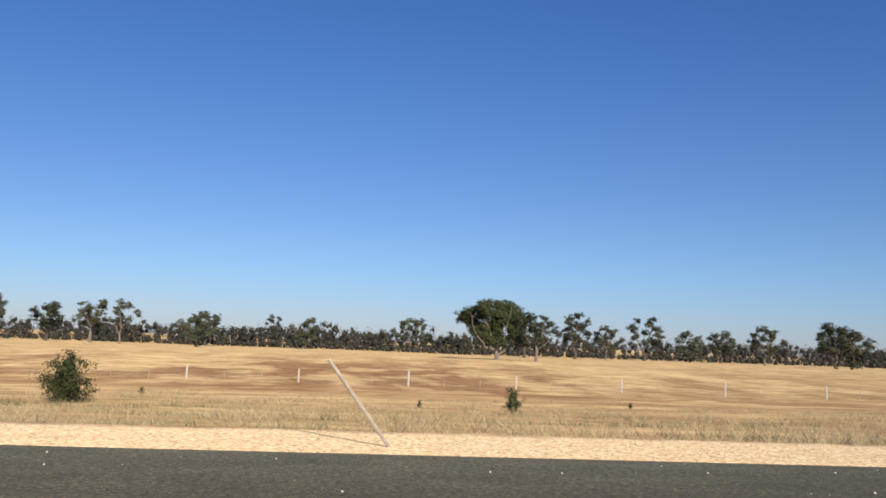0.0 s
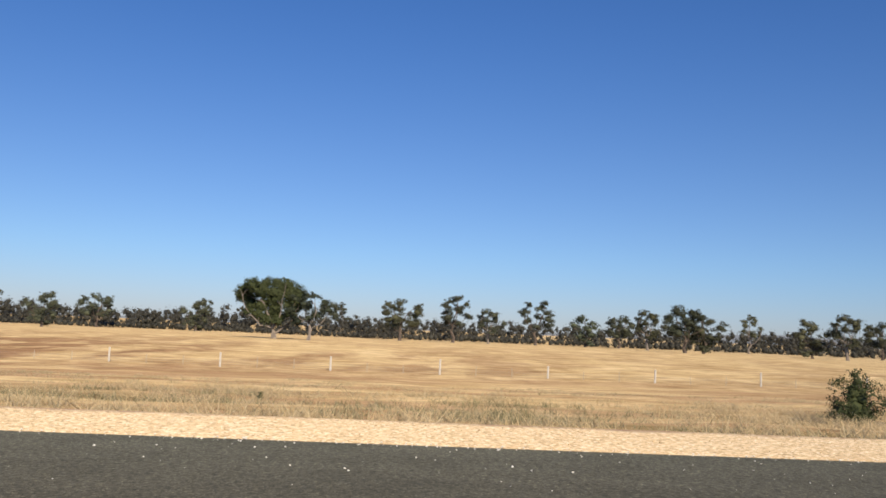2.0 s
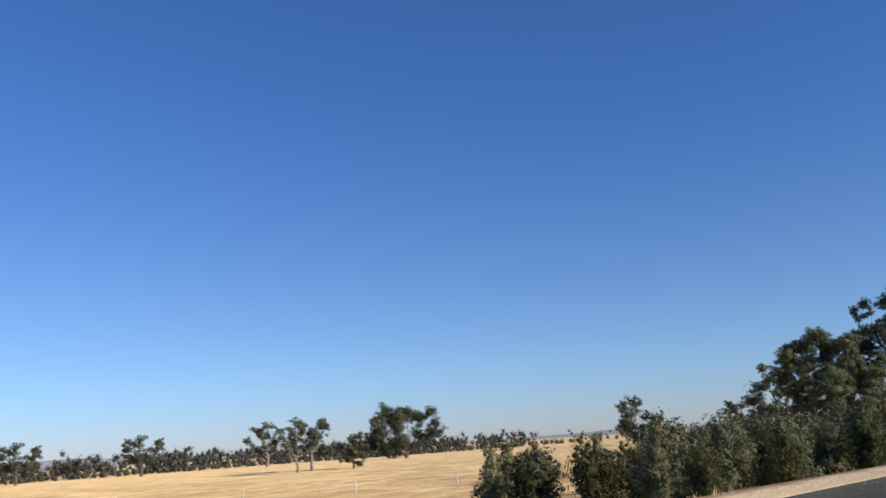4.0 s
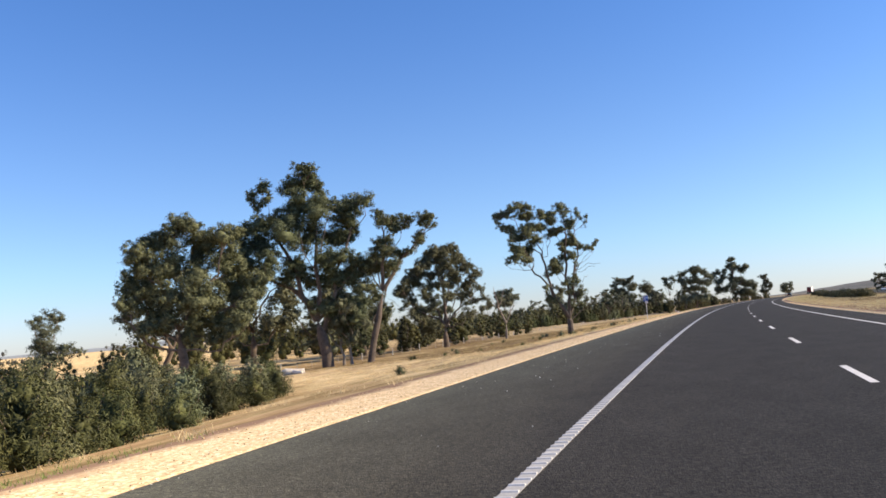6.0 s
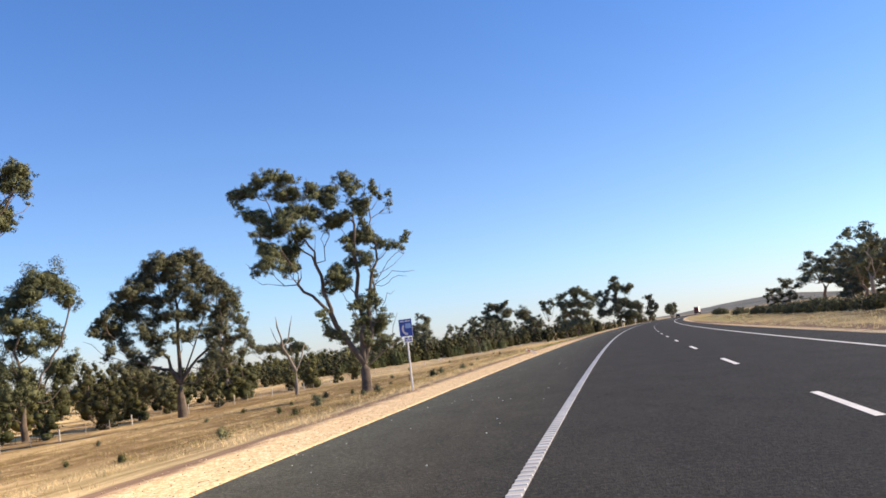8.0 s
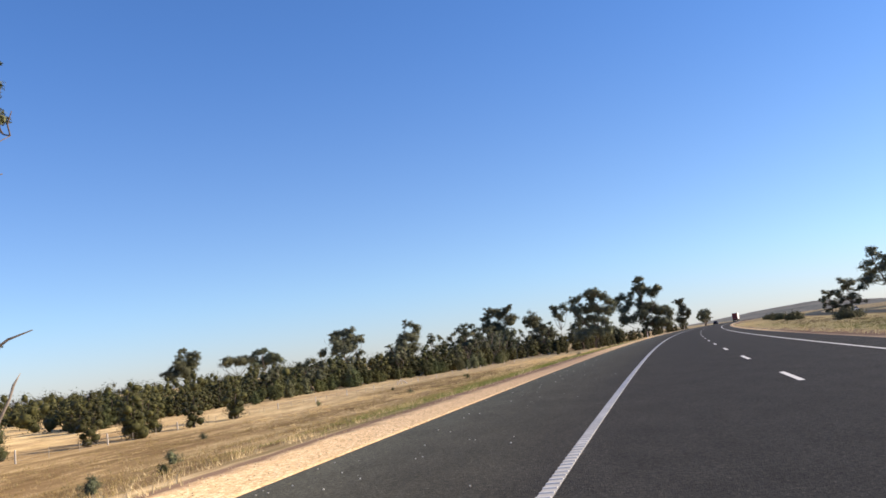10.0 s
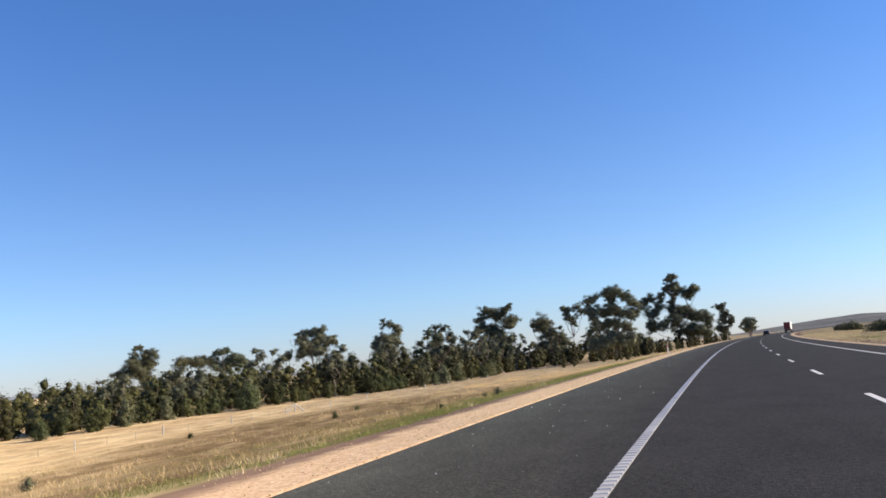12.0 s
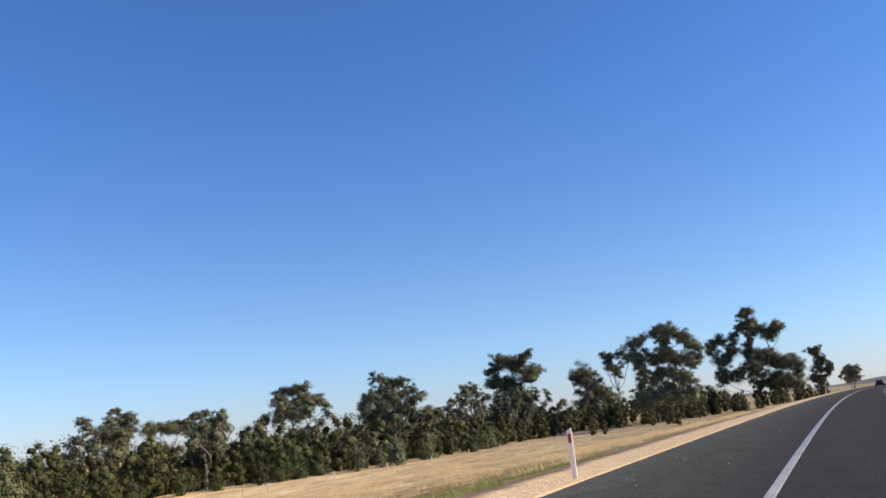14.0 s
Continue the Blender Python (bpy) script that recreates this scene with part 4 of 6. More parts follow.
dead_tree((-35.5, 373.5), [(0, 0), (0.1, 1.8), (0.2, 3.4)], 0.25, [(2, [(-0.8, 5.9), (-1.5, 8.2), (-1.9, 11.5)], 3), (2, [(1.2, 5.4), (1.9, 7.2)], 2), (-1, [(-0.4, 8.0), (0.3, 11.4)], 2), (-1, [(-2.2, 8.0), (-2.8, 10.0)])],
          "bare dead tree with forked grey branches on dry grass")
dead_tree((-53.0, 392.0), [(0, 0), (-0.1, 2.6), (-0.2, 5.2), (-0.6, 8.1)], 0.40, [(3, [(-0.9, 12.0), (-0.8, 16.0), (-0.6, 18.0)], 3), (3, [(0.3, 11.0), (0.9, 14.1)], 2), (2, [(1.2, 6.2), (2.9, 8.2)], 2), (1, [(1.0, 3.6), (2.4, 4.8)], 2)],
          "pale-barked tree with sparse foliage on dry grass", [(0.5, 18.8, 1.2), (-1.1, 19.5, 0.9), (1.5, 17.5, 0.8), (-2.0, 18.2, 0.6), (2.0, 16.6, 0.9), (-0.6, 15.6, 0.8), (2.8, 14.8, 0.9), (0.6, 11.8, 0.7), (3.4, 11.4, 0.7), (-2.0, 13.0, 0.7)])

# far and middle-distance gums: a few kinds, repeated
KINDS = [gum_pair(15, 5.4, 11, 0.40, 88, 0.50, M_PALE, M_GUM_FAR, 0.36),
         gum_pair(14, 6.2, 12, 0.34, 88, 0.50, M_BARK, M_GUM_FAR, 0.40, flat=0.6),
         gum_pair(16, 4.6, 10, 0.46, 88, 0.50, M_PALE, M_GUM_FAR, 0.32, lean=1.5),
         gum_pair(11, 4.8, 11, 0.14, 88, 0.50, M_BARK, M_GUM_FAR, 0.30),
         gum_pair(17, 5.6, 12, 0.42, 88, 0.50, M_BARK, M_GUM_FAR, 0.40, lean=-1.2)]


def young_pair(h, w, n, density, size):
    """A dense young tree, leafy down to the ground, with an oval crown."""
    blobs = []
    for i in range(n):
        f = (i + 0.5) / n
        t = i * 2.4 + rng.random()
        reach = w * 0.42 * math.sin(math.pi * (0.16 + 0.76 * f)) * (0.4 + 0.6 * rng.random())
        blobs.append((reach * math.cos(t), reach * math.sin(t), h * (0.08 + 0.82 * f), w * (0.40 - 0.20 * f) * (0.8 + 0.4 * rng.random())))
    crown = leaf_mesh("crown", [(x, y, z, r, 0, 0, 0.35 * h + 0.4 * (z - 0.35 * h)) for x, y, z, r in blobs], M_WOOD, density, size, squash=1.3, droop=0.3, cores=blobs, core=0.5, loose=0.02, ragged=0.3, wild=0.36)
    wood = wood_mesh("trunk", [(0, 0, -0.1), (0.05, 0, 0.12 * h), (0, 0.05, 0.25 * h)], 0.022 * h, [(x, y, z) for x, y, z, r in blobs[::2]], M_BARK, 5, 0.03)
    return wood, crown


DENSE = [young_pair(8, 3.4, 13, 92, 0.28), young_pair(6.5, 3.2, 11, 92, 0.28), young_pair(9.5, 3.6, 15, 92, 0.30)]


def gum(kind, x, y, scale, label, group, turn=None, wide=1.0, pool=KINDS):
    at = on_ground(x, y) - Vector((0, 0, 0.1))
    m = Matrix.Translation(at) @ Matrix.Rotation(rng.random() * 6.28 if turn is None else turn, 4, "Z")
    ob = empty("gum_tree", m)
    for nm, me in zip(("trunk", "crown"), pool[kind]):
        new(nm, me).parent = ob
    ob.scale = (scale * wide, scale * wide, scale)
    return tagged(ob, label, "tree", group)


# the great spreading gum alone in the paddock
PADDOCK_GUM = [(-12.1, 10.6, 1.5), (-10.9, 11.8, 1.5), (-8.6, 13.1, 1.6), (-5.8, 13.9, 1.8), (-2.6, 14.2, 1.8), (0.3, 13.6, 1.6), (2.7, 12.1, 1.6), (3.4, 9.7, 1.5), (-9.7, 10.2, 1.8), (-6.9, 11.5, 1.9),
               (-2.9, 11.6, 2.1), (0.7, 10.8, 1.9), (-8.8, 8.2, 1.5), (-6.0, 8.7, 1.9), (-2.8, 8.7, 1.9), (1.2, 8.4, 1.8), (-9.9, 6.6, 0.8), (-6.7, 6.2, 1.5), (-2.7, 6.3, 1.8), (0.9, 6.4, 1.3),
               (2.9, 7.6, 1.1), (-5.1, 4.7, 1.1), (-1.9, 4.3, 1.0)]
THICKET_GUM = [(3.1, 17.0, 2.0), (-1.3, 15.6, 1.2), (5.3, 16.2, 1.7), (1.5, 12.5, 2.8), (0.3, 8.9, 3.1), (6.1, 8.6, 2.0), (10.0, 6.8, 1.3), (3.0, 6.1, 3.1)]
GROVE_GUM = [(-6.7, 16.5, 3.4), (-10.7, 12.1, 2.8), (0.7, 16.1, 3.4), (8.9, 15.1, 2.8), (5.0, 13.3, 2.8), (-2.5, 12.6, 4.1), (12.2, 8.4, 2.2), (-8.8, 7.3, 4.0), (-13.3, 5.6, 2.8), (-1.5, 6.3, 4.7),
             (6.0, 6.9, 4.1), (-6.2, 2.3, 4.0), (2.6, 1.2, 4.1), (-2.1, -1.3, 3.1)]
shaped_tree((-211, 31.2), (3.45, 47.5), [(0.94 * (a + 2.7), 0.96 * h, r) for a, h, r in PADDOCK_GUM], [(0, 0), (-0.1, 1.2), (-0.3, 2.6)], 0.62, "large spreading gum tree alone in the dry paddock", 70, 0.46,
            bark=M_PALE, leaf=M_BUSH, depth=1.2, twigs=1, pieces=14, core=0.5, grow=1.46)
shaped_tree((-160.5, 384), (1.4, 174), [(a - 2.2, h - 2.6, r) for a, h, r in THICKET_GUM], [(0, 0), (0.1, 2.0), (0, 4.0)], 0.3, "tall narrow gum tree standing beyond the thicket", 50, 0.5, leaf=M_GUM_FAR, pieces=9)
shaped_tree((-223.8, 339), (1.9, 142.6), GROVE_GUM[:12], [(0, 0), (0.2, 1.6), (0.4, 3.0)], 0.6, "wide many-limbed gum tree in a paddock grove", 40, 0.55, leaf=M_GUM_FAR, depth=1.2, pieces=9)

LONE = [(-329, -120, 1, 0.9), (-307, -97, 0, 0.9), (-317, -90, 2, 0.88), (-292, -58, 3, 0.95), (-533, -61, 2, 1.0), (-480, 20, 0, 1.1), (-478, 27, 2, 1.0), (-342, 61, 1, 1.02), (-344, 82, 4, 1.0),
        (-351, 97, 0, 0.85), (-370, 119, 4, 1.0), (-376, 142, 3, 1.1), (-381, 158, 1, 0.9), (-338, 159, 0, 0.95), (-273, 153, 1, 0.95), (-276, 160, 3, 1.1), (-359, 208, 2, 0.9), (-274, 195, 3, 1.0),
        (-263, 201, 0, 0.85), (-322, 245, 1, 0.9), (-383, -29, 3, 1.1), (-384, -72, 1, 0.95), (-207, 40, 0, 0.72), (-350, -150, 0, 1.1), (-340, -180, 3, 1.2), (-300, 280, 1, 0.9), (-280, 320, 0, 1.0),
        (-163, 248, 2, 0.68), (-168, 256, 0, 0.72), (-160, 262, 3, 0.66), (-120, 385, 1, 0.82)]
for x, y, k, sc in LONE:
    gum(k, x, y, sc * 1.12, "grey-green gum tree with a pale trunk in the dry paddock", "paddock gums", wide=1.18)
rs = random.Random(4)


def wood_belt(name, places, mat, density, size, label):
    me = leaf_mesh(name, places, mat, density, size, squash=1.1, cores=places, core=0.5, ragged=0.34, loose=0.02, wild=0.35)
    return tagged(new(name, me), label, "woodland", kind="stuff")


clumps = []
for i in range(1050):
    p = ground_at(rs.uniform(-330, 540) if i < 900 else rs.uniform(-800, 1000), -(rs.uniform(410, 450) if i % 2 else rs.uniform(440, 520)))
    h = rs.uniform(9.0, 11.5) if i % 9 else rs.uniform(12, 14.5)
    for k in range(4):
        clumps.append((p.x + rs.gauss(0, 1.8), p.y + rs.gauss(0, 2.4), p.z + 0.4 + (h - 2.2) * (k + rs.random()) / 4, rs.uniform(1.5, 2.4)))
for i in range(380):
    p = ground_at(-340 + 2.4 * i, -rs.uniform(406, 412))
    clumps.append((p.x, p.y, p.z + rs.uniform(1.0, 1.8), rs.uniform(1.9, 2.6)))
wood_belt("far_woodland", clumps, M_HAZED_WOOD, 6.5, 1.15, "continuous dark belt of hazy far woodland across the paddock")

# woodland ahead, left of the road
WOOD_FAR = [(-1.4, 20.8, 1.5), (-3.5, 19.9, 1.2), (4.1, 17.4, 2.1), (0.6, 16.6, 2.1), (-4.4, 14.8, 2.7), (-9.4, 10.1, 2.7), (-3.1, 11.7, 3.3), (1.8, 12.8, 3.3), (-7.3, 9.2, 3.2), (-1.1, 8.6, 3.6)]
WOOD_ROW = [(0.0, 14.7, 1.6), (2.7, 15.2, 1.4), (-1.9, 14.4, 1.1), (5.9, 12.2, 2.2), (3.2, 10.3, 3.0), (-1.5, 9.4, 2.5), (9.2, 10.5, 1.9), (-3.4, 11.6, 2.5), (-7.3, 11.9, 2.7), (-11.2, 12.2, 2.2),
            (-15.1, 11.9, 2.4)]
WOOD_OPEN = [(-3.9, 16.9, 1.5), (-0.3, 17.9, 2.2), (3.4, 18.2, 2.0), (6.3, 15.5, 1.7), (2.0, 14.6, 2.9), (-2.9, 14.4, 2.2), (5.6, 14.3, 1.5), (8.6, 14.1, 1.0), (-0.6, 11.8, 3.2), (-4.3, 10.3, 1.7),
             (2.9, 10.9, 2.0), (-9.1, 10.7, 1.9), (-10.4, 9.6, 1.0)]
WOOD_PALE = [(-2.5, 19.4, 0.9), (0.8, 17.4, 1.6), (-2.9, 14.3, 1.8), (-5.3, 12.2, 1.6), (-4.3, 9.8, 2.3), (-0.7, 12.4, 2.3), (2.3, 15.0, 1.6), (-3.5, 6.4, 2.7), (0.1, 8.3, 2.3)]
WOOD_GREY = [(-2.6, 19.0, 2.2), (-5.3, 16.7, 1.6), (0.8, 17.2, 2.0), (4.0, 19.9, 1.2), (2.8, 18.0, 1.2), (-5.1, 13.2, 2.2), (-0.7, 12.4, 3.0), (3.9, 13.9, 2.4), (5.6, 15.8, 1.4), (-4.0, 8.7, 2.4),
             (-0.1, 7.8, 2.6), (2.9, 8.6, 2.0), (-6.3, 5.4, 1.6), (-1.4, 4.5, 2.2)]
WOOD_LOW = [(1.9, 15.7, 2.6), (5.4, 15.4, 1.2), (-1.2, 14.8, 1.2), (3.3, 12.0, 2.6), (6.6, 10.0, 2.8), (9.9, 7.9, 2.1), (1.6, 7.4, 2.6), (5.5, 4.7, 3.1), (8.3, 3.3, 2.1), (0.1, 4.0, 1.9)]
WOOD_SPARSE = [(-2.0, 17.6, 1.5), (-3.4, 18.8, 0.8), (1.2, 18.3, 1.3), (2.6, 16.6, 0.8), (-0.7, 14.8, 1.3), (0.1, 12.6, 0.8), (-2.3, 15.0, 1.0)]
WOOD_WIDE = [(-8.8, 18.4, 1.6), (-6.3, 19.2, 1.4), (-2.7, 20.8, 1.8), (0.1, 20.5, 1.8), (2.4, 19.3, 1.6), (4.1, 17.2, 1.8), (5.9, 16.0, 1.4), (-7.7, 15.4, 1.8), (-9.2, 15.0, 1.2), (-1.6, 17.7, 1.8),
             (-7.0, 12.8, 1.6), (-4.3, 15.0, 1.8), (-1.0, 14.7, 2.1), (1.8, 14.0, 1.9), (4.5, 12.7, 1.7), (-3.3, 11.5, 2.1), (-7.3, 9.9, 1.4), (0.4, 10.2, 1.9), (3.1, 9.0, 1.7), (-2.9, 6.6, 2.5),
             (0.8, 5.3, 2.3), (-5.9, 4.9, 2.3), (-8.9, 4.2, 2.0), (3.6, 5.1, 1.9)]
WOOD_TALL = [(0.2, 24.9, 2.0), (-1.5, 24.2, 1.1), (0.3, 21.3, 2.0), (1.8, 21.1, 1.3), (-2.4, 21.0, 1.1), (-4.3, 18.5, 1.3), (-0.1, 18.0, 1.5), (3.7, 19.3, 1.7), (6.5, 20.6, 2.0), (5.1, 18.0, 1.5),
             (8.0, 20.4, 0.9), (-8.1, 18.3, 1.8), (-10.4, 16.9, 1.5), (-5.2, 15.3, 2.0), (-1.1, 14.3, 2.2), (3.1, 13.9, 2.2), (-7.7, 12.8, 2.2), (0.6, 10.9, 2.6), (5.3, 11.0, 2.4), (7.9, 11.2, 2.6),
             (10.9, 9.9, 1.7), (-3.8, 9.1, 2.2), (4.3, 6.7, 2.6), (7.8, 6.4, 2.6), (1.1, 6.5, 2.2), (9.3, 5.7, 1.7), (-8.2, 8.4, 2.0)]
WOOD_END = [(4.9, 14.1, 1.5), (6.7, 14.5, 1.3), (7.5, 11.3, 1.5), (9.7, 9.2, 1.3), (6.0, 8.9, 1.8), (8.8, 7.4, 1.3), (4.4, 5.9, 1.8), (6.7, 5.0, 1.5)]
WOOD_LAST = [(8.9, 7.9, 1.8), (8.2, 5.0, 1.8), (10.1, 6.3, 1.2)]
AHEAD = (14.5, 395.9)
for at, hubs, trunk, r, label in (
        ((-183, 706.6), WOOD_FAR, [(0, 0), (0.2, 3), (0, 6)], 0.4, "tall gum tree standing out of the far woodland"),
        ((-139.7, 687.4), WOOD_ROW[:7], [(2, 0), (2.2, 3), (2, 5)], 0.4, "rounded gum tree standing out of the woodland"),
        ((-149, 684), [(a + 9.8, h, q) for a, h, q in WOOD_ROW[7:]], [(0, 0), (0.1, 3), (0, 5)], 0.35, "low round-headed gum tree in the woodland"),
        ((-93.3, 662.8), WOOD_OPEN[:11], [(0, 0), (0.1, 3), (0.3, 6)], 0.4, "round-crowned gum tree rising from the woodland"),
        ((-103, 664), [(a + 9.7, h, q) for a, h, q in WOOD_OPEN[11:]], [(0, 0), (0.1, 3), (0, 5)], 0.2, "slender gum tree rising from the woodland"),
        ((-61.4, 650.7), WOOD_PALE, [(-2, 0), (-2.2, 3), (-2, 6)], 0.4, "gum tree with pale limbs and an open crown"),
        ((-26.6, 647.4), WOOD_GREY, [(-0.6, 0), (-0.8, 3), (-0.5, 6)], 0.4, "grey-green gum tree at the edge of the woodland"),
        ((-20.2, 700), WOOD_LOW, [(4, 0), (4.1, 2.5), (4, 5)], 0.35, "round-headed gum tree at the edge of the woodland"),
        ((-3.9, 666), WOOD_SPARSE, [(-1, 0), (-0.9, 5), (-0.7, 9)], 0.28, "thin sparse gum tree at the edge of the woodland"),
        ((10.3, 650), WOOD_WIDE, [(-2, 0), (-1.8, 2.5), (-1.5, 5)], 0.55, "wide many-stemmed gum tree beside the road ahead"),
        ((28.9, 683), WOOD_TALL, [(0, 0), (0.2, 4), (0.2, 8)], 0.6, "very tall gum tree above the roadside woodland"),
        ((49.5, 734), [(a - 6.5, h, q) for a, h, q in WOOD_END], [(0, 0), (0.3, 4), (0.2, 8)], 0.3, "slender gum tree at the end of the woodland"),
        ((67, 799), [(a - 9, h, q) for a, h, q in WOOD_LAST], [(0, 0), (0.1, 2), (0, 4)], 0.3, "small round gum tree beside the far bend")):
    shaped_tree(at, AHEAD, [(a, h, 1.15 * q) for a, h, q in hubs], trunk, r, label, 120, 0.36, leaf=M_GUM_FAR, depth=0.9, group="woodland gums", core=0.5, grow=1.25)
TALL = [(52, 760, 3, 0.5), (74, 850, 1, 0.7), (92, 1000, 0, 0.9)]
for x, y, k, sc in TALL:
    gum(k, x, y, sc * 1.1, "tall gum tree rising from the roadside woodland", "woodland gums")
for i in range(88):
    s = 425 + 3.05 * i + rs.uniform(-1, 1)
    l = -84 + 16 * smooth(500, 560, s) + 24 * smooth(650, 695, s) + rs.uniform(-3, 2)
    p = on_road(s, l)
    if s > 555 and i % 2:
        continue
    gum(rs.randrange(3), p.x, p.y, rs.uniform(0.28, 0.74) + 0.24 * smooth(484, 530, s), "dense dark green young tree at the woodland's edge", "woodland edge trees", pool=DENSE, wide=1.45)
for i in range(24):
    s = 486 + 9.0 * i + rs.uniform(-3, 3)
    p = on_road(s, -82 + 14 * smooth(500, 560, s) + 26 * smooth(640, 695, s) + rs.uniform(-9, 3))
    gum(i % 5, p.x, p.y, rs.uniform(0.44, 0.70) + 0.16 * smooth(530, 590, s), "dark gum tree of middling height in the woodland", "woodland gums", wide=1.1)
for i in range(52):
    s = 428 + 4.0 * i + rs.uniform(-1.4, 1.4)
    p = on_road(s, -88 + 16 * smooth(500, 560, s) + 24 * smooth(650, 695, s) + rs.uniform(-2, 2))
    gum(rs.randrange(3), p.x, p.y, rs.uniform(0.36, 0.74) + 0.24 * smooth(484, 530, s), "dense dark green young tree inside the woodland's edge", "woodland edge trees", pool=DENSE, wide=1.5)
clumps = []
for i in range(330):
    s = rs.uniform(430, 760)
    p = ground_at(s, -87 - 110 * rs.random() ** 1.6 + 16 * smooth(500, 560, s) + 24 * smooth(650, 695, s))
    h = rs.uniform(3.4, 5.6) + rs.uniform(0.6, 3.6) * smooth(484, 512, s)
    for k in range(6):
        clumps.append((p.x + rs.gauss(0, 1.3), p.y + rs.gauss(0, 1.3), p.z + 0.5 + (h - 1.6) * (k + rs.random()) / 6, rs.uniform(1.2, 2.0)))
wood_belt("woodland", clumps, M_WOOD, 28, 0.52, "dense dark green woodland behind the roadside trees")
for i in range(34):
    s = 596 + 6 * i
    p = on_road(s, -rs.uniform(17, 42) - 12 * (1 - smooth(590, 660, s)))
    gum(rs.randrange(3), p.x, p.y, rs.uniform(0.4, 0.7), "dense dark green tree close beside the road ahead", "woodland trees", pool=DENSE)
for i in range(46):
    s = rs.uniform(330, 430)
    p = on_road(s, -rs.uniform(84, 125))
    gum(rs.randrange(3), p.x, p.y, rs.uniform(0.8, 1.25), "dense dark green tree behind the roadside gums", "woodland trees", pool=DENSE)

for s, l, sc in ((338, -74, 0.8), (346, -70, 0.62), (352, -78, 0.95), (360, -72, 0.7), (368, -80, 1.0), (377, -74, 0.75), (386, -72, 0.7), (396, -76, 0.85), (330, -82, 0.9), (318, -90, 0.9), (322, -104, 1.0), (292, -84, 0.7), (300, -92, 0.6), (306, -78, 0.42), (312, -98, 0.75), (286, -96, 0.62), (278, -78, 0.55), (283, -70, 0.45), (296, -72, 0.36)):
    p = on_road(s, l)
    gum(rs.randrange(3), p.x, p.y, sc, "dense dark green tree behind the roadside gums", "woodland trees", pool=DENSE, wide=1.3)

for i in range(22):
    p = on_road(332 + 4.2 * i + rs.uniform(-1.5, 1.5), -rs.uniform(57, 70))
    gum(rs.randrange(3), p.x, p.y, rs.uniform(0.52, 0.86), "dense dark green tree behind the roadside gums", "woodland trees", pool=DENSE, wide=1.45)
for i in range(18):
    p = on_road(204 + 3.5 * i + rs.uniform(-1, 1), -rs.uniform(58, 74))
    gum(rs.randrange(3), p.x, p.y, rs.uniform(0.5, 0.68), "low dark tree beyond the roadside thicket", "paddock trees", pool=DENSE, wide=1.5)
for x, y, k, sc in ((-66, 318, 1, 1.15), (-56, 324, 3, 1.2), (-74, 306, 4, 1.0)):
    gum(k, x, y, sc, "dark gum tree behind the roadside clump", "paddock gums", wide=1.1)

# undergrowth below the tall gums
for i in range(13):
    x, y = -24 + 5.6 * i, 646 + 3.5 * i + 6 * (i % 3)
    for dx, dy, z in ((-3.0, -4.0, 0.78), (2.2, 3.5, 0.66)):
        gum((i + 1) % 3, x + dx, y + dy, z + 0.03 * (i % 4), "low dense dark tree under the tall gums", "woodland trees", turn=1.7 * i + dx, pool=DENSE, wide=1.35)

# beyond the opposite carriageway
for x, y, k, sc in [(103, 660, 3, 1.12), (98, 668, 3, 0.8), (127, 690, 4, 1.45), (133, 676, 1, 1.55), (128, 655, 0, 1.5), (138, 640, 1, 1.5), (120, 612, 4, 1.2), (103, 552, 2, 1.5), (109, 556, 1, 1.35), (116, 548, 0, 1.3), (150, 660, 1, 1.5), (131, 664, 3, 1.5), (141, 682, 3, 1.6), (124, 640, 3, 1.1), (146, 648, 4, 1.4), (112, 566, 3, 1.1)]:
    gum(k, x, y, sc, "dark gum tree beyond the opposite carriageway", "far side gums", wide=1.25)

# ---- shrubs ----


def shrub_pair(h, w, n, mat, density=340, size=0.22, low=0.10, slim=0.38):
    """A dense rounded bush, leafy to the ground."""
    blobs = []
    for i in range(n):
        f = (i + 0.5) / n
        t = i * 2.4 + rng.random()
        reach = w * 0.5 * math.sqrt(max(0.06, 1 - ((f - 0.36) / 0.66) ** 2)) * (0.25 + 0.55 * rng.random())
        blobs.append((reach * math.cos(t), reach * math.sin(t), h * (low + (0.88 - low) * f), w * (0.20 + 0.10 * rng.random()) * (1.1 - 0.4 * f)))
    crown = leaf_mesh("crown", sprays([(x, y, z, 1.15 * r) for x, y, z, r in blobs], 6, 0.34, 0.56, 0.2), mat, density, size, squash=1.0, droop=0.3, slim=slim, wild=0.34, cores=[(0.3 * x, 0.3 * y, 0.85 * z, r) for x, y, z, r in blobs], core=0.55, ragged=0.3, loose=0.16)
    wood = wood_mesh("trunk", [(0, 0, -0.1), (0.02, 0.02, 0.1 * h), (0, 0, 0.2 * h)], 0.03 * w, [(x, y, z) for x, y, z, r in blobs], M_BARK, 5, 0.012)
    return wood, crown


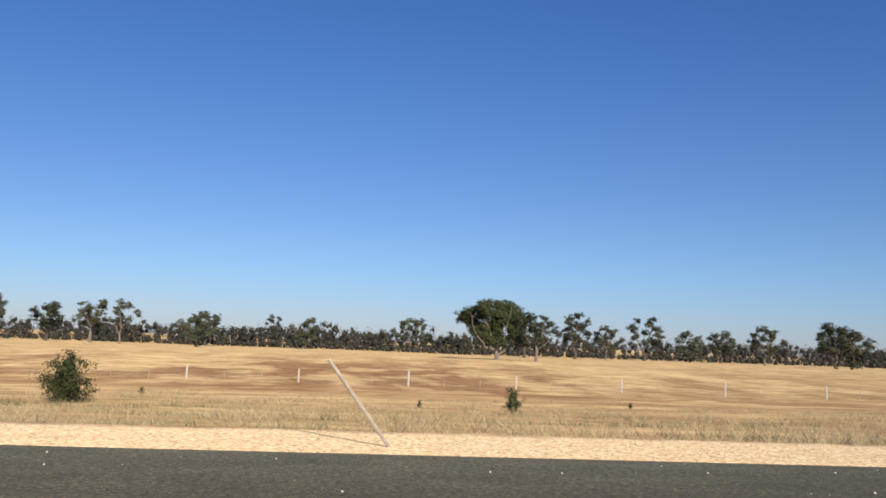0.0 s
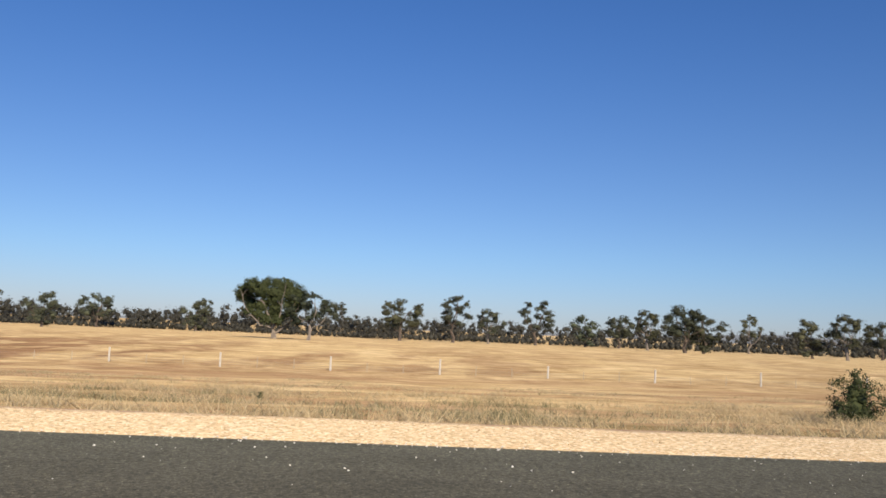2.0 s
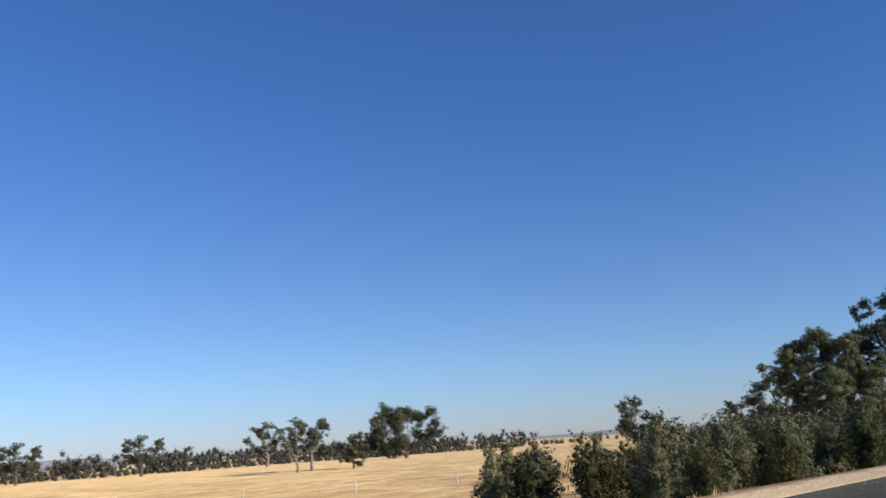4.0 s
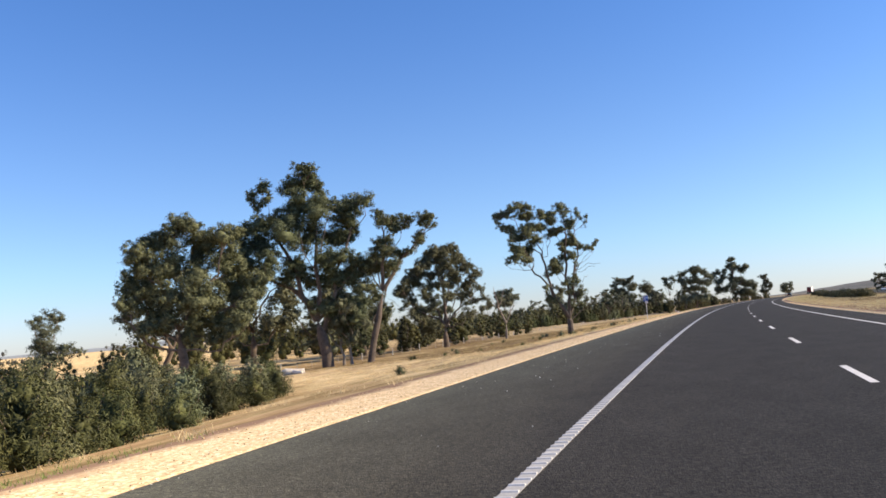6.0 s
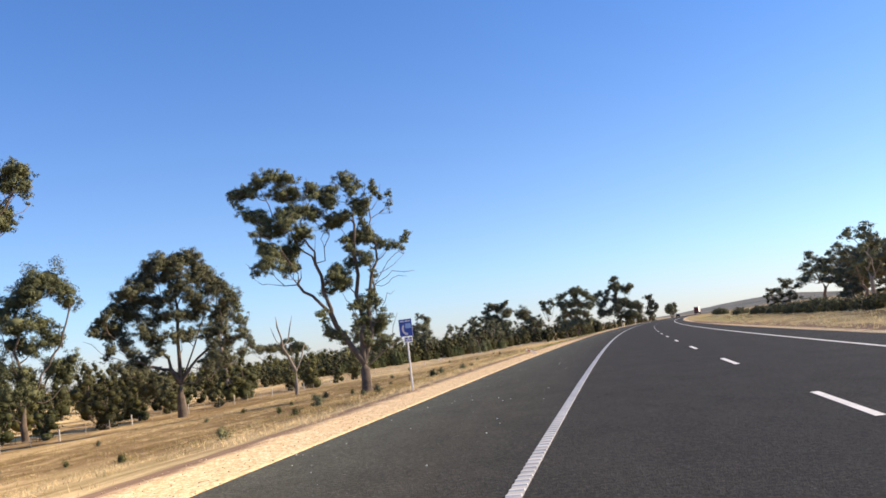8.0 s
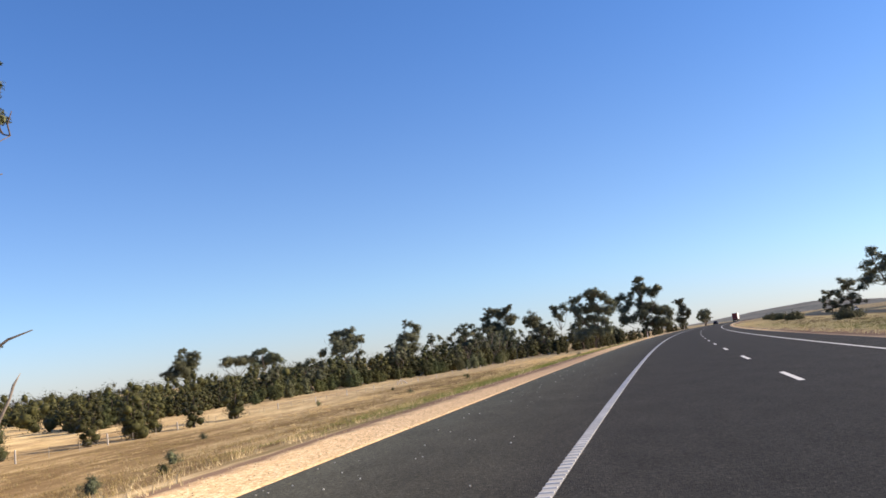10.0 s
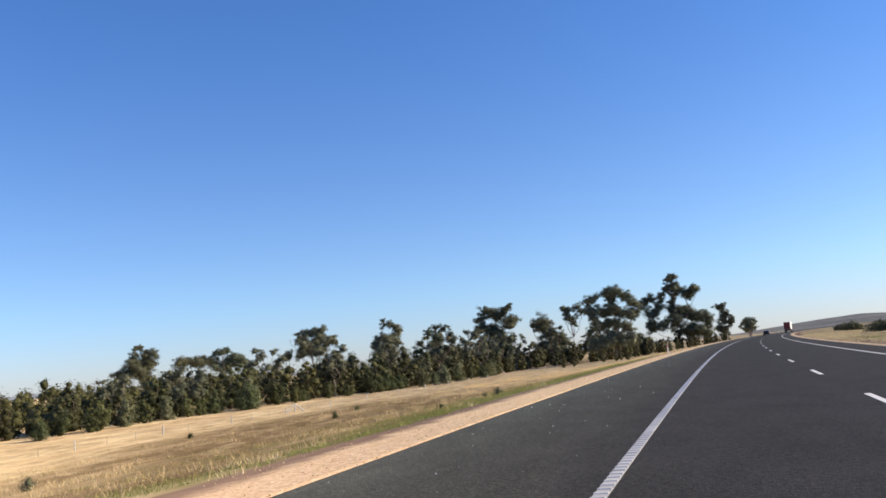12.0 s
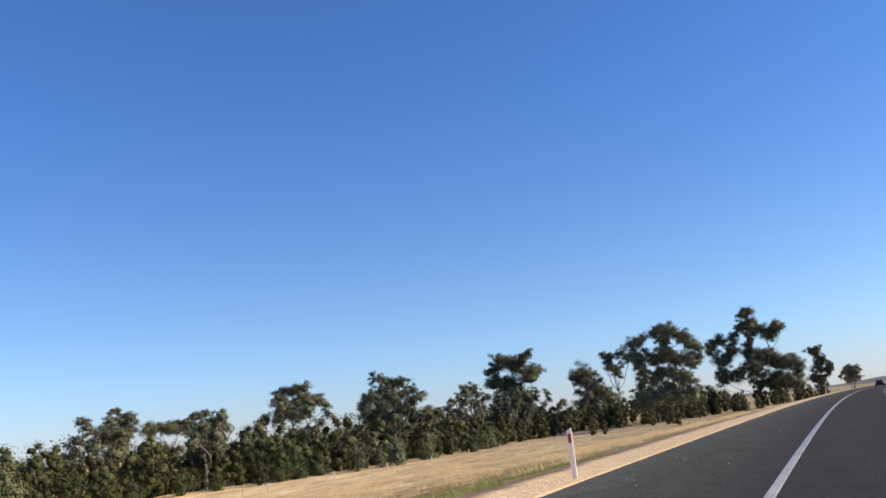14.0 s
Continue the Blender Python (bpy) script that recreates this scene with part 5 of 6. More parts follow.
SHRUBS = [shrub_pair(3.0, 2.2, 14, M_SHRUB), shrub_pair(2.6, 2.3, 14, M_OLIVEBUSH), shrub_pair(3.3, 2.1, 15, M_SHRUB), shrub_pair(2.2, 2.0, 16, M_BUSH, 850, 0.13, 0.06), shrub_pair(1.5, 1.5, 12, M_BUSH, 850, 0.13, 0.06),
          shrub_pair(3.0, 2.2, 16, M_SHRUB, 620, 0.135, slim=0.46), shrub_pair(2.6, 2.4, 16, M_OLIVEBUSH, 700, 0.14, 0.04, 0.28), shrub_pair(3.2, 2.1, 17, M_SHRUB, 620, 0.135, slim=0.46), shrub_pair(2.1, 2.3, 15, M_OLIVEBUSH, 700, 0.14, 0.04, 0.28),
          shrub_pair(0.9, 1.6, 12, M_SHRUB, 1000, 0.09, 0.12), shrub_pair(0.7, 1.3, 10, M_OLIVEBUSH, 1000, 0.09, 0.12),
          shrub_pair(0.55, 3.2, 18, M_DARKBUSH, 170, 0.24, 0.16)]


def shrub(k, s, l, sc, label, group=""):
    at = ground_at(s, l)
    ob = empty("shrub", Matrix.Translation(at) @ Matrix.Rotation(rng.random() * 6.28, 4, "Z"))
    for nm, me in zip(("trunk", "crown"), SHRUBS[k]):
        new(nm, me).parent = ob
    ob.scale = (sc, sc, sc * rs.uniform(0.88, 1.12))
    return tagged(ob, label, "shrub", group)


for row, (l0, n) in enumerate(((-12.4, 42), (-15.2, 38), (-18.2, 32), (-22, 20), (-27, 13))):
    for i in range(n):
        s = 153 - l0 - 12.6 + (91 + l0 + 12.6) * (i + rs.uniform(0.1, 0.9)) / n
        drift = -17.0 * smooth(188, 256, s)
        k = rs.choice((5, 6, 7, 8, 6, 7, 8) if row < 2 else (0, 1, 2, 0, 1, 2))
        shrub(k, s, l0 + drift + rs.uniform(-1.2, 1.2), rs.uniform(0.74, 1.0) * (1 + 0.09 * row), "bushy grey-green wattle shrub in the roadside thicket", "thicket shrubs")
for i in range(36):
    shrub(rs.choice((0, 1, 2, 2)), rs.uniform(166, 232), -rs.uniform(24, 36), rs.uniform(1.15, 1.38), "tall grey-green wattle shrub deep in the thicket", "thicket shrubs")
for i in range(18):
    shrub(rs.choice((0, 1, 2, 2)), rs.uniform(215, 254), -rs.uniform(38, 56), rs.uniform(0.9, 1.1), "tall grey-green wattle shrub deep in the thicket", "thicket shrubs")
shrub(3, -12.3, -33.5, 1.05, "dark green shrub standing alone in dry grass")
shrub(4, 6.3, -34.8, 0.72, "small dark green shrub in dry grass")
shrub(3, 79.0, -26.5, 1.0, "rounded green shrub in dry grass beside the gravel")
shrub(5, 82.3, -26.0, 0.8, "open grey-green shrub in dry grass beside the gravel")
shrub(4, 83.6, -24.0, 0.7, "low green shrub in dry grass beside the gravel")
shrub(3, 85.2, -23.0, 1.4, "dark rounded shrub beside the gravel road edge")
for s, l, k, sc in [(2.5, -40, 4, 0.25), (15, -46, 4, 0.25), (-13, -48, 4, 0.3), (58, -30, 4, 0.25), (92, -26, 1, 0.9), (98, -22, 3, 1.0), (106, -28, 0, 0.8)]:
    shrub(k, s, l, sc, "small green bush among dry verge grass", "verge bushes")
for s, l, sc in [(333.5, -18.5, 0.75), (352, -22, 0.5), (318, -24, 0.6), (338, -31, 0.55), (244, -20, 0.55), (412, -30, 0.45), (424, -47, 0.5), (449, -33, 0.6), (463, -37.4, 0.55), (502, -75, 2.3), (430, -85, 1.3), (378, -36, 0.4), (443, -43.4, 0.5), (421, -13.5, 0.3), (428, -12.5, 0.35), (434, -15, 0.3)]:
    shrub(9 + int(s) % 2 if sc < 1 else 3, s, l, 1.3 * sc if sc < 1 else sc, "small grey-green bush in the dry verge grass", "verge bushes")
for i in range(34):
    s = 462 + 4.2 * i + rs.uniform(-1.5, 1.5)
    shrub(rs.choice((0, 1, 1, 3, 3)), s, -79 + 14 * smooth(500, 560, s) + rs.uniform(-2.0, 2.5), rs.uniform(0.9, 1.7), "rounded olive green bush at the foot of the woodland", "woodland bushes")
for i in range(26):
    shrub(rs.choice((9, 10, 10)), rs.uniform(280, 350), -rs.uniform(14, 40), rs.uniform(0.3, 0.7), "low dark weed bush in brown litter below the gums", "verge bushes")
for i in range(12):
    shrub(11, 319 + 4.2 * i + rs.uniform(-0.8, 0.8), 17.2 + rs.uniform(-0.6, 0.6), rs.uniform(0.85, 1.15), "low spreading dark green bush on the grassy median", "median bushes")
for s, l, sc in [(381, 17.2, 1.0), (386, 17.6, 1.1), (412, 17, 0.9), (417, 17.6, 1.05), (464, 17, 1.1), (469, 17.4, 1.1), (505, 18, 1.2), (512, 18, 1.3), (560, 19, 1.3), (568, 19, 1.4), (600, 19, 1.3)]:
    shrub(11, s, l, sc, "low spreading dark green bush on the grassy median", "median bushes")

# ---- fence ----


def fence_l(s):
    return -98 + 40.5 * smooth(110, 300, s)


def post_thing(name, p, h, r, mat, label, category, group="", lean=(0, 0)):
    bm = bmesh.new()
    top = Vector((lean[0], lean[1], h))
    rod(bm, (0, 0, -0.25), top, r, r * 0.88, 8)
    for v in bm.verts:
        v.co += Vector(rng.normal(size=3)) * r * 0.06
    bmesh.ops.bevel(bm, geom=[e for e in bm.edges if all(v.co.z > h * 0.8 for v in e.verts)], offset=r * 0.18, segments=1, affect="EDGES")
    ob = part(name, bm, mat)
    ob.matrix_world = Matrix.Translation(p) @ Matrix.Rotation(rs.random() * 6, 4, "Z")
    return tagged(ob, label, category, group)


def build_fence():
    spans, s, i = [], -58.55, 0
    while s < 640:
        main = i % 3 == 0
        p = ground_at(s, fence_l(s) + rs.uniform(-0.05, 0.05))
        if main:
            post_thing("fence_post", p, rs.uniform(1.5, 1.75) - 0.4 * smooth(150, 300, s) - 0.32 * smooth(380, 430, s), rs.uniform(0.10, 0.125) - 0.03 * smooth(150, 300, s), M_BLEACHED, "weathered pale timber post of a wire paddock fence", "fence post", "fence posts", (rs.uniform(-0.04, 0.04), rs.uniform(-0.04, 0.04)))
        else:
            post_thing("fence_dropper", p, rs.uniform(1.0, 1.12) - 0.3 * smooth(380, 430, s), 0.03, M_POST, "thin pale timber dropper of a wire paddock fence", "fence post", "fence droppers", (rs.uniform(-0.05, 0.05), rs.uniform(-0.05, 0.05)))
        spans.append(p)
        s += 4.2
        i += 1
    wires = empty("fence_wires")
    tagged(wires, "thin steel wires strung along the paddock fence", "fence wire")
    for h in (0.2, 0.4, 0.58, 0.72):
        verts, faces = [], []
        pts = [p + Vector((0.05, 0, h)) for p in spans]
        for a, b in zip(pts, pts[1:]):
            k = len(verts)
            for q in (a, b):
                verts += [tuple(q + Vector((0.006, 0, 0))), tuple(q + Vector((-0.006, 0, 0.006))), tuple(q + Vector((-0.006, 0, -0.006)))]
            faces += [(k, k + 1, k + 4, k + 3), (k + 1, k + 2, k + 5, k + 4), (k + 2, k, k + 3, k + 5)]
        mesh_ob("wire", verts, faces, M_WIRE, wires)


build_fence()


def strainer():
    p = ground_at(485.5, -57.4)
    ob = empty("fence_strainer", Matrix.Translation(p) @ Matrix.Rotation(0.5, 4, "Z"))
    bm = bmesh.new()
    rod(bm, (0, 0, -0.2), (0, 0, 1.1), 0.11, 0.10, 10)
    part("post", bm, M_BLEACHED, ob)
    for x, y in ((1.2, 0.2), (-1.1, -0.3)):
        bm = bmesh.new()
        rod(bm, (x, y, 0.02), (x * 0.05, y * 0.05, 0.95), 0.11, 0.10, 8)
        part("stay", bm, M_BLEACHED, ob)
    tagged(ob, "pale timber strainer post with two slanting stays", "fence post")


strainer()

# ---- guide posts and the roadside sign ----


def reflector_material(name, col):
    m, n, l, b = material(name, 0.3, 0.6)
    v = n.new("ShaderNodeTexVoronoi")
    v.inputs["Scale"].default_value = 120
    l.new(obj_vec(n), v.inputs["Vector"])
    r = ramp(n, [(0, tuple(c * 0.7 for c in col)), (1, col)])
    l.new(v.outputs["Distance"], r.inputs[0])
    l.new(r.outputs[0], b.inputs["Base Color"])
    return m


M_RED = reflector_material("red_reflector", (0.42, 0.02, 0.02))


def guide_post(p, turn, label, lean=0.0, tilt=0.0, h=1.05):
    ob = empty("guide_post", Matrix.Translation(p) @ Matrix.Rotation(turn, 4, "Z") @ Matrix.Rotation(lean, 4, "Y") @ Matrix.Rotation(tilt, 4, "X"))
    bm = bmesh.new()
    box(bm, (0.115, 0.035, h + 0.2), (0, 0, h / 2 - 0.1), 0.008)
    for v in bm.verts:
        if v.co.z > h - 0.03:
            v.co.z += 0.03 * (1 if v.co.x > 0 else -1)
    part("post", bm, M_PAINT, ob)
    bm = bmesh.new()
    box(bm, (0.075, 0.006, 0.20), (0, -0.021, h - 0.2), 0.002)
    part("reflector", bm, M_RED, ob, "red reflector")
    return tagged(ob, label, "guide post", "guide posts")


UPRIGHT = "white plastic guide post with a red reflector in roadside gravel"
for s, l in ((155.2, -5.9), (463.0, -5.75), (600, -5.9), (700, -5.9)):
    guide_post(on_road(s, l, -0.03), heading(s), UPRIGHT, rs.uniform(-0.03, 0.03), rs.uniform(-0.03, 0.03))
post_thing("guide_post", Vector((-8.42, 0.29, -0.03)), 1.42, 0.027, M_POST, "pale leaning guide post stuck in the roadside gravel", "guide post", lean=(0, 0)).matrix_world = \
    Matrix.Translation((-8.42, 0.29, -0.03)) @ Matrix.Rotation(radians(37), 4, "X")
guide_post(on_road(313.5, -6.4, 0.02), heading(313), "broken white guide post lying on the gravel", -1.15, 0.2, 0.55)
post_thing("marker_post", ground_at(343, -23.4), 0.75, 0.06, M_DARKPOST, "short dark timber post in the verge grass", "post")

M_BLUE = mottled("blue_sign_face", (0.012, 0.055, 0.30), (0.02, 0.075, 0.37), 3, 0.4, 0.4)
M_PALEBLUE = mottled("pale_blue_print", (0.20, 0.36, 0.62), (0.27, 0.43, 0.68), 3, 0.4, 0.4)


def phone_sign():
    p = on_road(283.3, -7.45, -0.12)
    ob = empty("phone_sign", Matrix.Translation(p) @ Matrix.Rotation(heading(283) - 0.05, 4, "Z"))
    bm = bmesh.new()
    rod(bm, (0, 0, -0.3), (0, 0, 2.95), 0.038, 0.038, 14)
    part("pole", bm, M_STEEL, ob, "galvanised steel pole")
    bm = bmesh.new()
    box(bm, (0.62, 0.012, 0.72), (0, -0.05, 2.59), 0.004)
    panel = part("panel", bm, M_BLUE, ob, "blue telephone sign")
    bm = bmesh.new()
    for x, z, w, h in ((0, 2.94, 0.60, 0.012), (0, 2.24, 0.60, 0.012), (-0.30, 2.59, 0.012, 0.71), (0.30, 2.59, 0.012, 0.71)):
        box(bm, (w, 0.004, h), (x, -0.0585, z))
    part("border", bm, M_PAINT, panel, "white printed border")
    bm = bmesh.new()
    for k in range(9):
        t = k / 8
        a = radians(150 + 110 * t)
        r = 0.22
        w = 0.075 if 1 < k < 7 else 0.10
        c = (0.06 + r * math.cos(a) * 0.9, -0.0585, 2.54 + r * math.sin(a) * 0.95)
        box(bm, (w, 0.004, 0.085), c, 0.0, Matrix.Rotation(-(a - math.pi / 2), 4, "Y"))
    part("handset", bm, M_PAINT, panel, "white telephone handset symbol")
    bm = bmesh.new()
    box(bm, (0.26, 0.004, 0.20), (0.12, -0.0585, 2.66), 0.0)
    part("symbol", bm, M_PALEBLUE, panel, "pale blue printed block")
    bm = bmesh.new()
    for x, w in ((-0.15, 0.20), (0.06, 0.14), (0.2, 0.08)):
        box(bm, (w, 0.004, 0.045), (x, -0.0585, 2.86))
    part("text_bars", bm, M_PAINT, panel, "white bars of unreadable lettering")
    bm = bmesh.new()
    box(bm, (0.40, 0.012, 0.22), (0.06, -0.05, 2.09), 0.004)
    plate = part("plate", bm, M_PAINT, ob, "small white plate")
    bm = bmesh.new()
    for x, w, z in ((-0.02, 0.14, 2.14), (0.17, 0.12, 2.14), (-0.05, 0.09, 2.05), (0.08, 0.05, 2.05), (0.18, 0.10, 2.05)):
        box(bm, (w, 0.004, 0.055), (x, -0.0585, z))
    part("text_bars", bm, M_BLUE, plate, "blue bars of lettering")
    ob.scale = (0.78, 0.78, 0.845)
    tagged(ob, "blue roadside telephone sign on a steel pole", "road sign")


phone_sign()

# ---- logs under the tall gums ----


def log(p, length, r, turn, label):
    pts = [Vector((length * (f - 0.5), 0.06 * length * math.sin(4 * f + r * 9), r * 0.75 + 0.04 * math.sin(7 * f))) for f in (0, 0.15, 0.35, 0.55, 0.75, 0.9, 1)]
    verts, faces = [], []
    tube(verts, faces, pts, [r * 0.9, r * 1.05, r, r * 0.95, r * 0.9, r * 0.8, r * 0.7], 9)
    faces.append(tuple(range(8, -1, -1)))
    ob = mesh_ob("log", verts, faces, M_BLEACHED, smoothed=True)
    ob.matrix_world = Matrix.Translation(p) @ Matrix.Rotation(turn, 4, "Z")
    return tagged(ob, label, "log", "fallen logs")


for x, y, n, r, t in ((-43.9, 285.6, 2.6, 0.42, 0.3), (-44.6, 286.8, 2.0, 0.36, 1.0), (-43.0, 284.8, 1.6, 0.26, -0.4), (-47, 283.5, 4.5, 0.16, 0.1)):
    log(on_ground(x, y), n, r, t, "bleached fallen log lying on dry grass")
for x, y, k, sc in ((-44.6, 303.4, 2, 0.72), (-43.2, 302.8, 0, 0.62)):
    gum(k, x, y, sc, "slender gum tree in the shade of taller gums", wide=0.8, group="")

# ---- vehicles far ahead ----
M_CAR = mottled("dark_car_paint", (0.012, 0.012, 0.014), (0.02, 0.02, 0.024), 2, 0.25, 0.5)
M_WHITECAR = mottled("white_car_paint", (0.70, 0.70, 0.70), (0.80, 0.80, 0.80), 2, 0.25, 0.5)
M_GLASS = mottled("dark_glass", (0.01, 0.012, 0.014), (0.02, 0.022, 0.026), 2, 0.08, 0.6)
M_TYRE = mottled("tyre_rubber", (0.015, 0.015, 0.015), (0.035, 0.034, 0.033), 9, 0.9, 0.2)
M_RIM = mottled("alloy_rim", (0.35, 0.35, 0.36), (0.5, 0.5, 0.5), 9, 0.35, 0.6)
M_TRUCKRED = mottled("red_truck_paint", (0.16, 0.02, 0.02), (0.24, 0.035, 0.03), 1.5, 0.4, 0.4)
M_TARP = mottled("white_truck_side", (0.66, 0.65, 0.63), (0.80, 0.79, 0.77), 1.2, 0.6, 0.3)


def wheel(ob, x, y, r, w=0.22):
    bm = bmesh.new()
    rod(bm, (x - w / 2, y, r), (x + w / 2, y, r), r, r, 18)
    t = part("tyre", bm, M_TYRE, ob)
    bm = bmesh.new()
    rod(bm, (x - w / 2 - 0.01, y, r), (x + w / 2 + 0.01, y, r), r * 0.6, r * 0.6, 14)
    part("rim", bm, M_RIM, t)


def prism(bm, outline, half):
    """A body of the side outline (y, z), with both sides drawn in a little towards the top."""
    zs = [z for _, z in outline]
    lo, hi = min(zs), max(zs)
    rows = []
    for sgn in (-1, 1):
        rows.append([bm.verts.new((sgn * half * (1 - 0.16 * ((z - lo) / (hi - lo)) ** 2), y, z)) for y, z in outline])
    n = len(outline)
    bm.faces.new(rows[0])
    bm.faces.new(list(reversed(rows[1])))
    for i in range(n):
        bm.faces.new((rows[0][(i + 1) % n], rows[0][i], rows[1][i], rows[1][(i + 1) % n]))
    bmesh.ops.recalc_face_normals(bm, faces=bm.faces)
    bmesh.ops.bevel(bm, geom=list(bm.edges), offset=0.04, segments=2, affect="EDGES")


def car(p, turn, paint, label):
    ob = empty("car", Matrix.Translation(p) @ Matrix.Rotation(turn, 4, "Z"))
    bm = bmesh.new()
    prism(bm, [(-2.2, 0.32), (2.15, 0.30), (2.25, 0.55), (2.1, 0.80), (1.1, 0.95), (-2.1, 1.0), (-2.28, 0.7)], 0.9)
    part("body", bm, paint, ob)
    bm = bmesh.new()
    prism(bm, [(1.0, 0.93), (0.25, 1.42), (-1.2, 1.46), (-2.0, 0.98)], 0.78)
    part("cabin", bm, M_GLASS, ob, "dark glass cabin")
    bm = bmesh.new()
    box(bm, (1.16, 1.3, 0.03), (0, -0.45, 1.46), 0.012)
    part("roof", bm, paint, ob)
    for x in (-0.8, 0.8):
        for y in (-1.35, 1.4):
            wheel(ob, x, y, 0.33)
    for x in (-0.68, 0.68):
        bm = bmesh.new()
        box(bm, (0.32, 0.04, 0.14), (x, -2.27, 0.80), 0.01)
        part("tail_light", bm, M_RED, ob, "red tail light")
    return tagged(ob, label, "car")


def truck(p, turn):
    ob = empty("truck", Matrix.Translation(p) @ Matrix.Rotation(turn, 4, "Z"))
    bm = bmesh.new()
    box(bm, (2.5, 13.0, 2.9), (0, -3.0, 2.75), 0.05)
    part("trailer", bm, M_TARP, ob, "white boxy trailer")
    bm = bmesh.new()
    box(bm, (2.44, 0.06, 2.8), (0, -9.52, 2.75), 0.01)
    part("rear_door", bm, M_TRUCKRED, ob, "dark red rear doors")
    bm = bmesh.new()
    box(bm, (2.4, 12.6, 0.28), (0, -3.0, 1.15), 0.02)
    part("chassis", bm, M_CAR, ob, "black chassis")
    bm = bmesh.new()
    box(bm, (2.4, 2.2, 2.5), (0, 5.2, 2.0), 0.12)
    part("cab", bm, M_TRUCKRED, ob, "red cab")
    for y in (-8.4, -7.1, -5.8, 3.2, 5.6):
        for x in (-1.05, 1.05):
            wheel(ob, x, y, 0.5, 0.32)
    return tagged(ob, "long-distance truck with a white trailer on the far bend", "truck")


car(on_road(668, 0.9), heading(668), M_CAR, "dark car driving ahead on the far bend")
truck(on_road(770, 4.4), heading(770))
car(on_road(585, 41.5, ground_z(585, 41.5) + 0.05), heading(585) + math.pi, M_WHITECAR, "white car on the opposite carriageway")

# ---- grass and stones ----


def blades(name, places, mat, hmin, hmax, width, count, lean, label, spread=0.16):
    """Tufts of tapering blades at places (x, y, z)."""
    c = np.repeat(np.array(places), count, 0)
    n = len(c)
    c[:, :2] += rng.normal(size=(n, 2)) * spread
    h = hmin + (hmax - hmin) * rng.random((n, 1)) ** 1.4
    t = rng.random((n, 1)) * 6.283
    side = np.concatenate([np.cos(t), np.sin(t), 0 * t], 1) * width * (0.6 + 0.8 * rng.random((n, 1)))
    bend = rng.normal(size=(n, 3)) * lean * h
    bend[:, 1] -= 0.10 * h[:, 0]
    bend[:, 2] = 0
    up = np.array([0, 0, 1.0])
    v = np.stack([c - side, c + side, c + bend + up * h], 1).reshape(-1, 3)
    me = bpy.data.meshes.new(name)
    me.vertices.add(3 * n)
    me.vertices.foreach_set("co", v.astype(np.float32).ravel())
    me.loops.add(3 * n)
    me.loops.foreach_set("vertex_index", np.arange(3 * n, dtype=np.int32))
    me.polygons.add(n)
    me.polygons.foreach_set("loop_start", np.arange(0, 3 * n, 3, dtype=np.int32))
    me.materials.append(mat)
    me.update(calc_edges=True)
    me.validate()
    return tagged(new(name, me), label, "grass", kind="stuff")


def scatter(n, s0, s1, near, far, power=1.6, keep=None):
    out = []
    for _ in range(n):
        s = rs.uniform(s0, s1)
        e = road_left(s) - gravel_width(s)
        l = e - near - (far - near) * rs.random() ** power
        if keep and rs.random() > keep(s, l):
            continue
        out.append(tuple(ground_at(s, l)))
    return out


def patchy(s, l):
    return 0.03 + 0.97 * smooth(-0.06, 0.2, noise.noise((s * 0.13, l * 0.32, 2.0)) + 0.6 * noise.noise((s * 0.5, l * 0.7, 6.0)))


def clumpy(s, l):
    return smooth(0.0, 0.22, noise.noise((s * 0.22, l * 0.5, 12.0)) + 0.4 * noise.noise((s * 0.7, l * 1.1, 9.0))) * (1 - smooth(0.08, 0.2, noise.noise((s * 0.10, l * 0.30, 21.0))))


def greener(s, l):
    return lush(s, road_left(s) - gravel_width(s) - l)


def strawy(s, l):
    out = road_left(s) - gravel_width(s) - l
    near = (smooth(395, 420, s) - smooth(490, 530, s)) * (1 - smooth(10, 24, out))
    return (1 - 0.65 * near) * patchy(s, l) * (0.2 + 0.8 * smooth(1.0, 4.5, out)) * (1 - 0.85 * weedy(s, out)) * (1 - 0.95 * lush(s, out)) * (1 - 0.8 * (smooth(148, 152, s) - smooth(240, 262, s)))


blades("dry_grass", scatter(16000, -40, 112, 0.0, 46, 1.25, patchy), M_GRASS, 0.05, 0.26, 0.008, 12, 0.9, "short dry straw-coloured grass on the road verge")
blades("dry_grass", scatter(3000, -25, 108, 0.3, 30, 1.0, clumpy), M_STRAW, 0.12, 0.44, 0.008, 84, 1.0, "tussocks of tall dry straw-coloured grass", 0.42)
blades("dry_grass", scatter(41000, 130, 560, 0.0, 36, 1.3, strawy), M_GRASS, 0.06, 0.26, 0.008, 12, 0.45, "tall dry straw-coloured grass on the road verge")
blades("dry_grass", scatter(5200, 395, 540, 3.0, 34, 1.0, lambda s, l: patchy(s, l) * (1 - 0.9 * greener(s, l)) * (1 - 0.8 * weedy(s, road_left(s) - gravel_width(s) - l))), M_GRASS, 0.14, 0.46, 0.010, 18, 0.5, "tussocks of tall dry straw-coloured grass", 0.3)
blades("green_grass", scatter(9000, 162, 232, 0.1, 4, 1.2, greener), M_GREEN, 0.03, 0.12, 0.008, 14, 0.5, "short green grass beside the gravel")
blades("green_grass", scatter(15000, 340, 520, 0.1, 24, 1.5, greener), M_GREEN, 0.04, 0.17, 0.007, 15, 0.5, "patches of green grass beside the gravel")
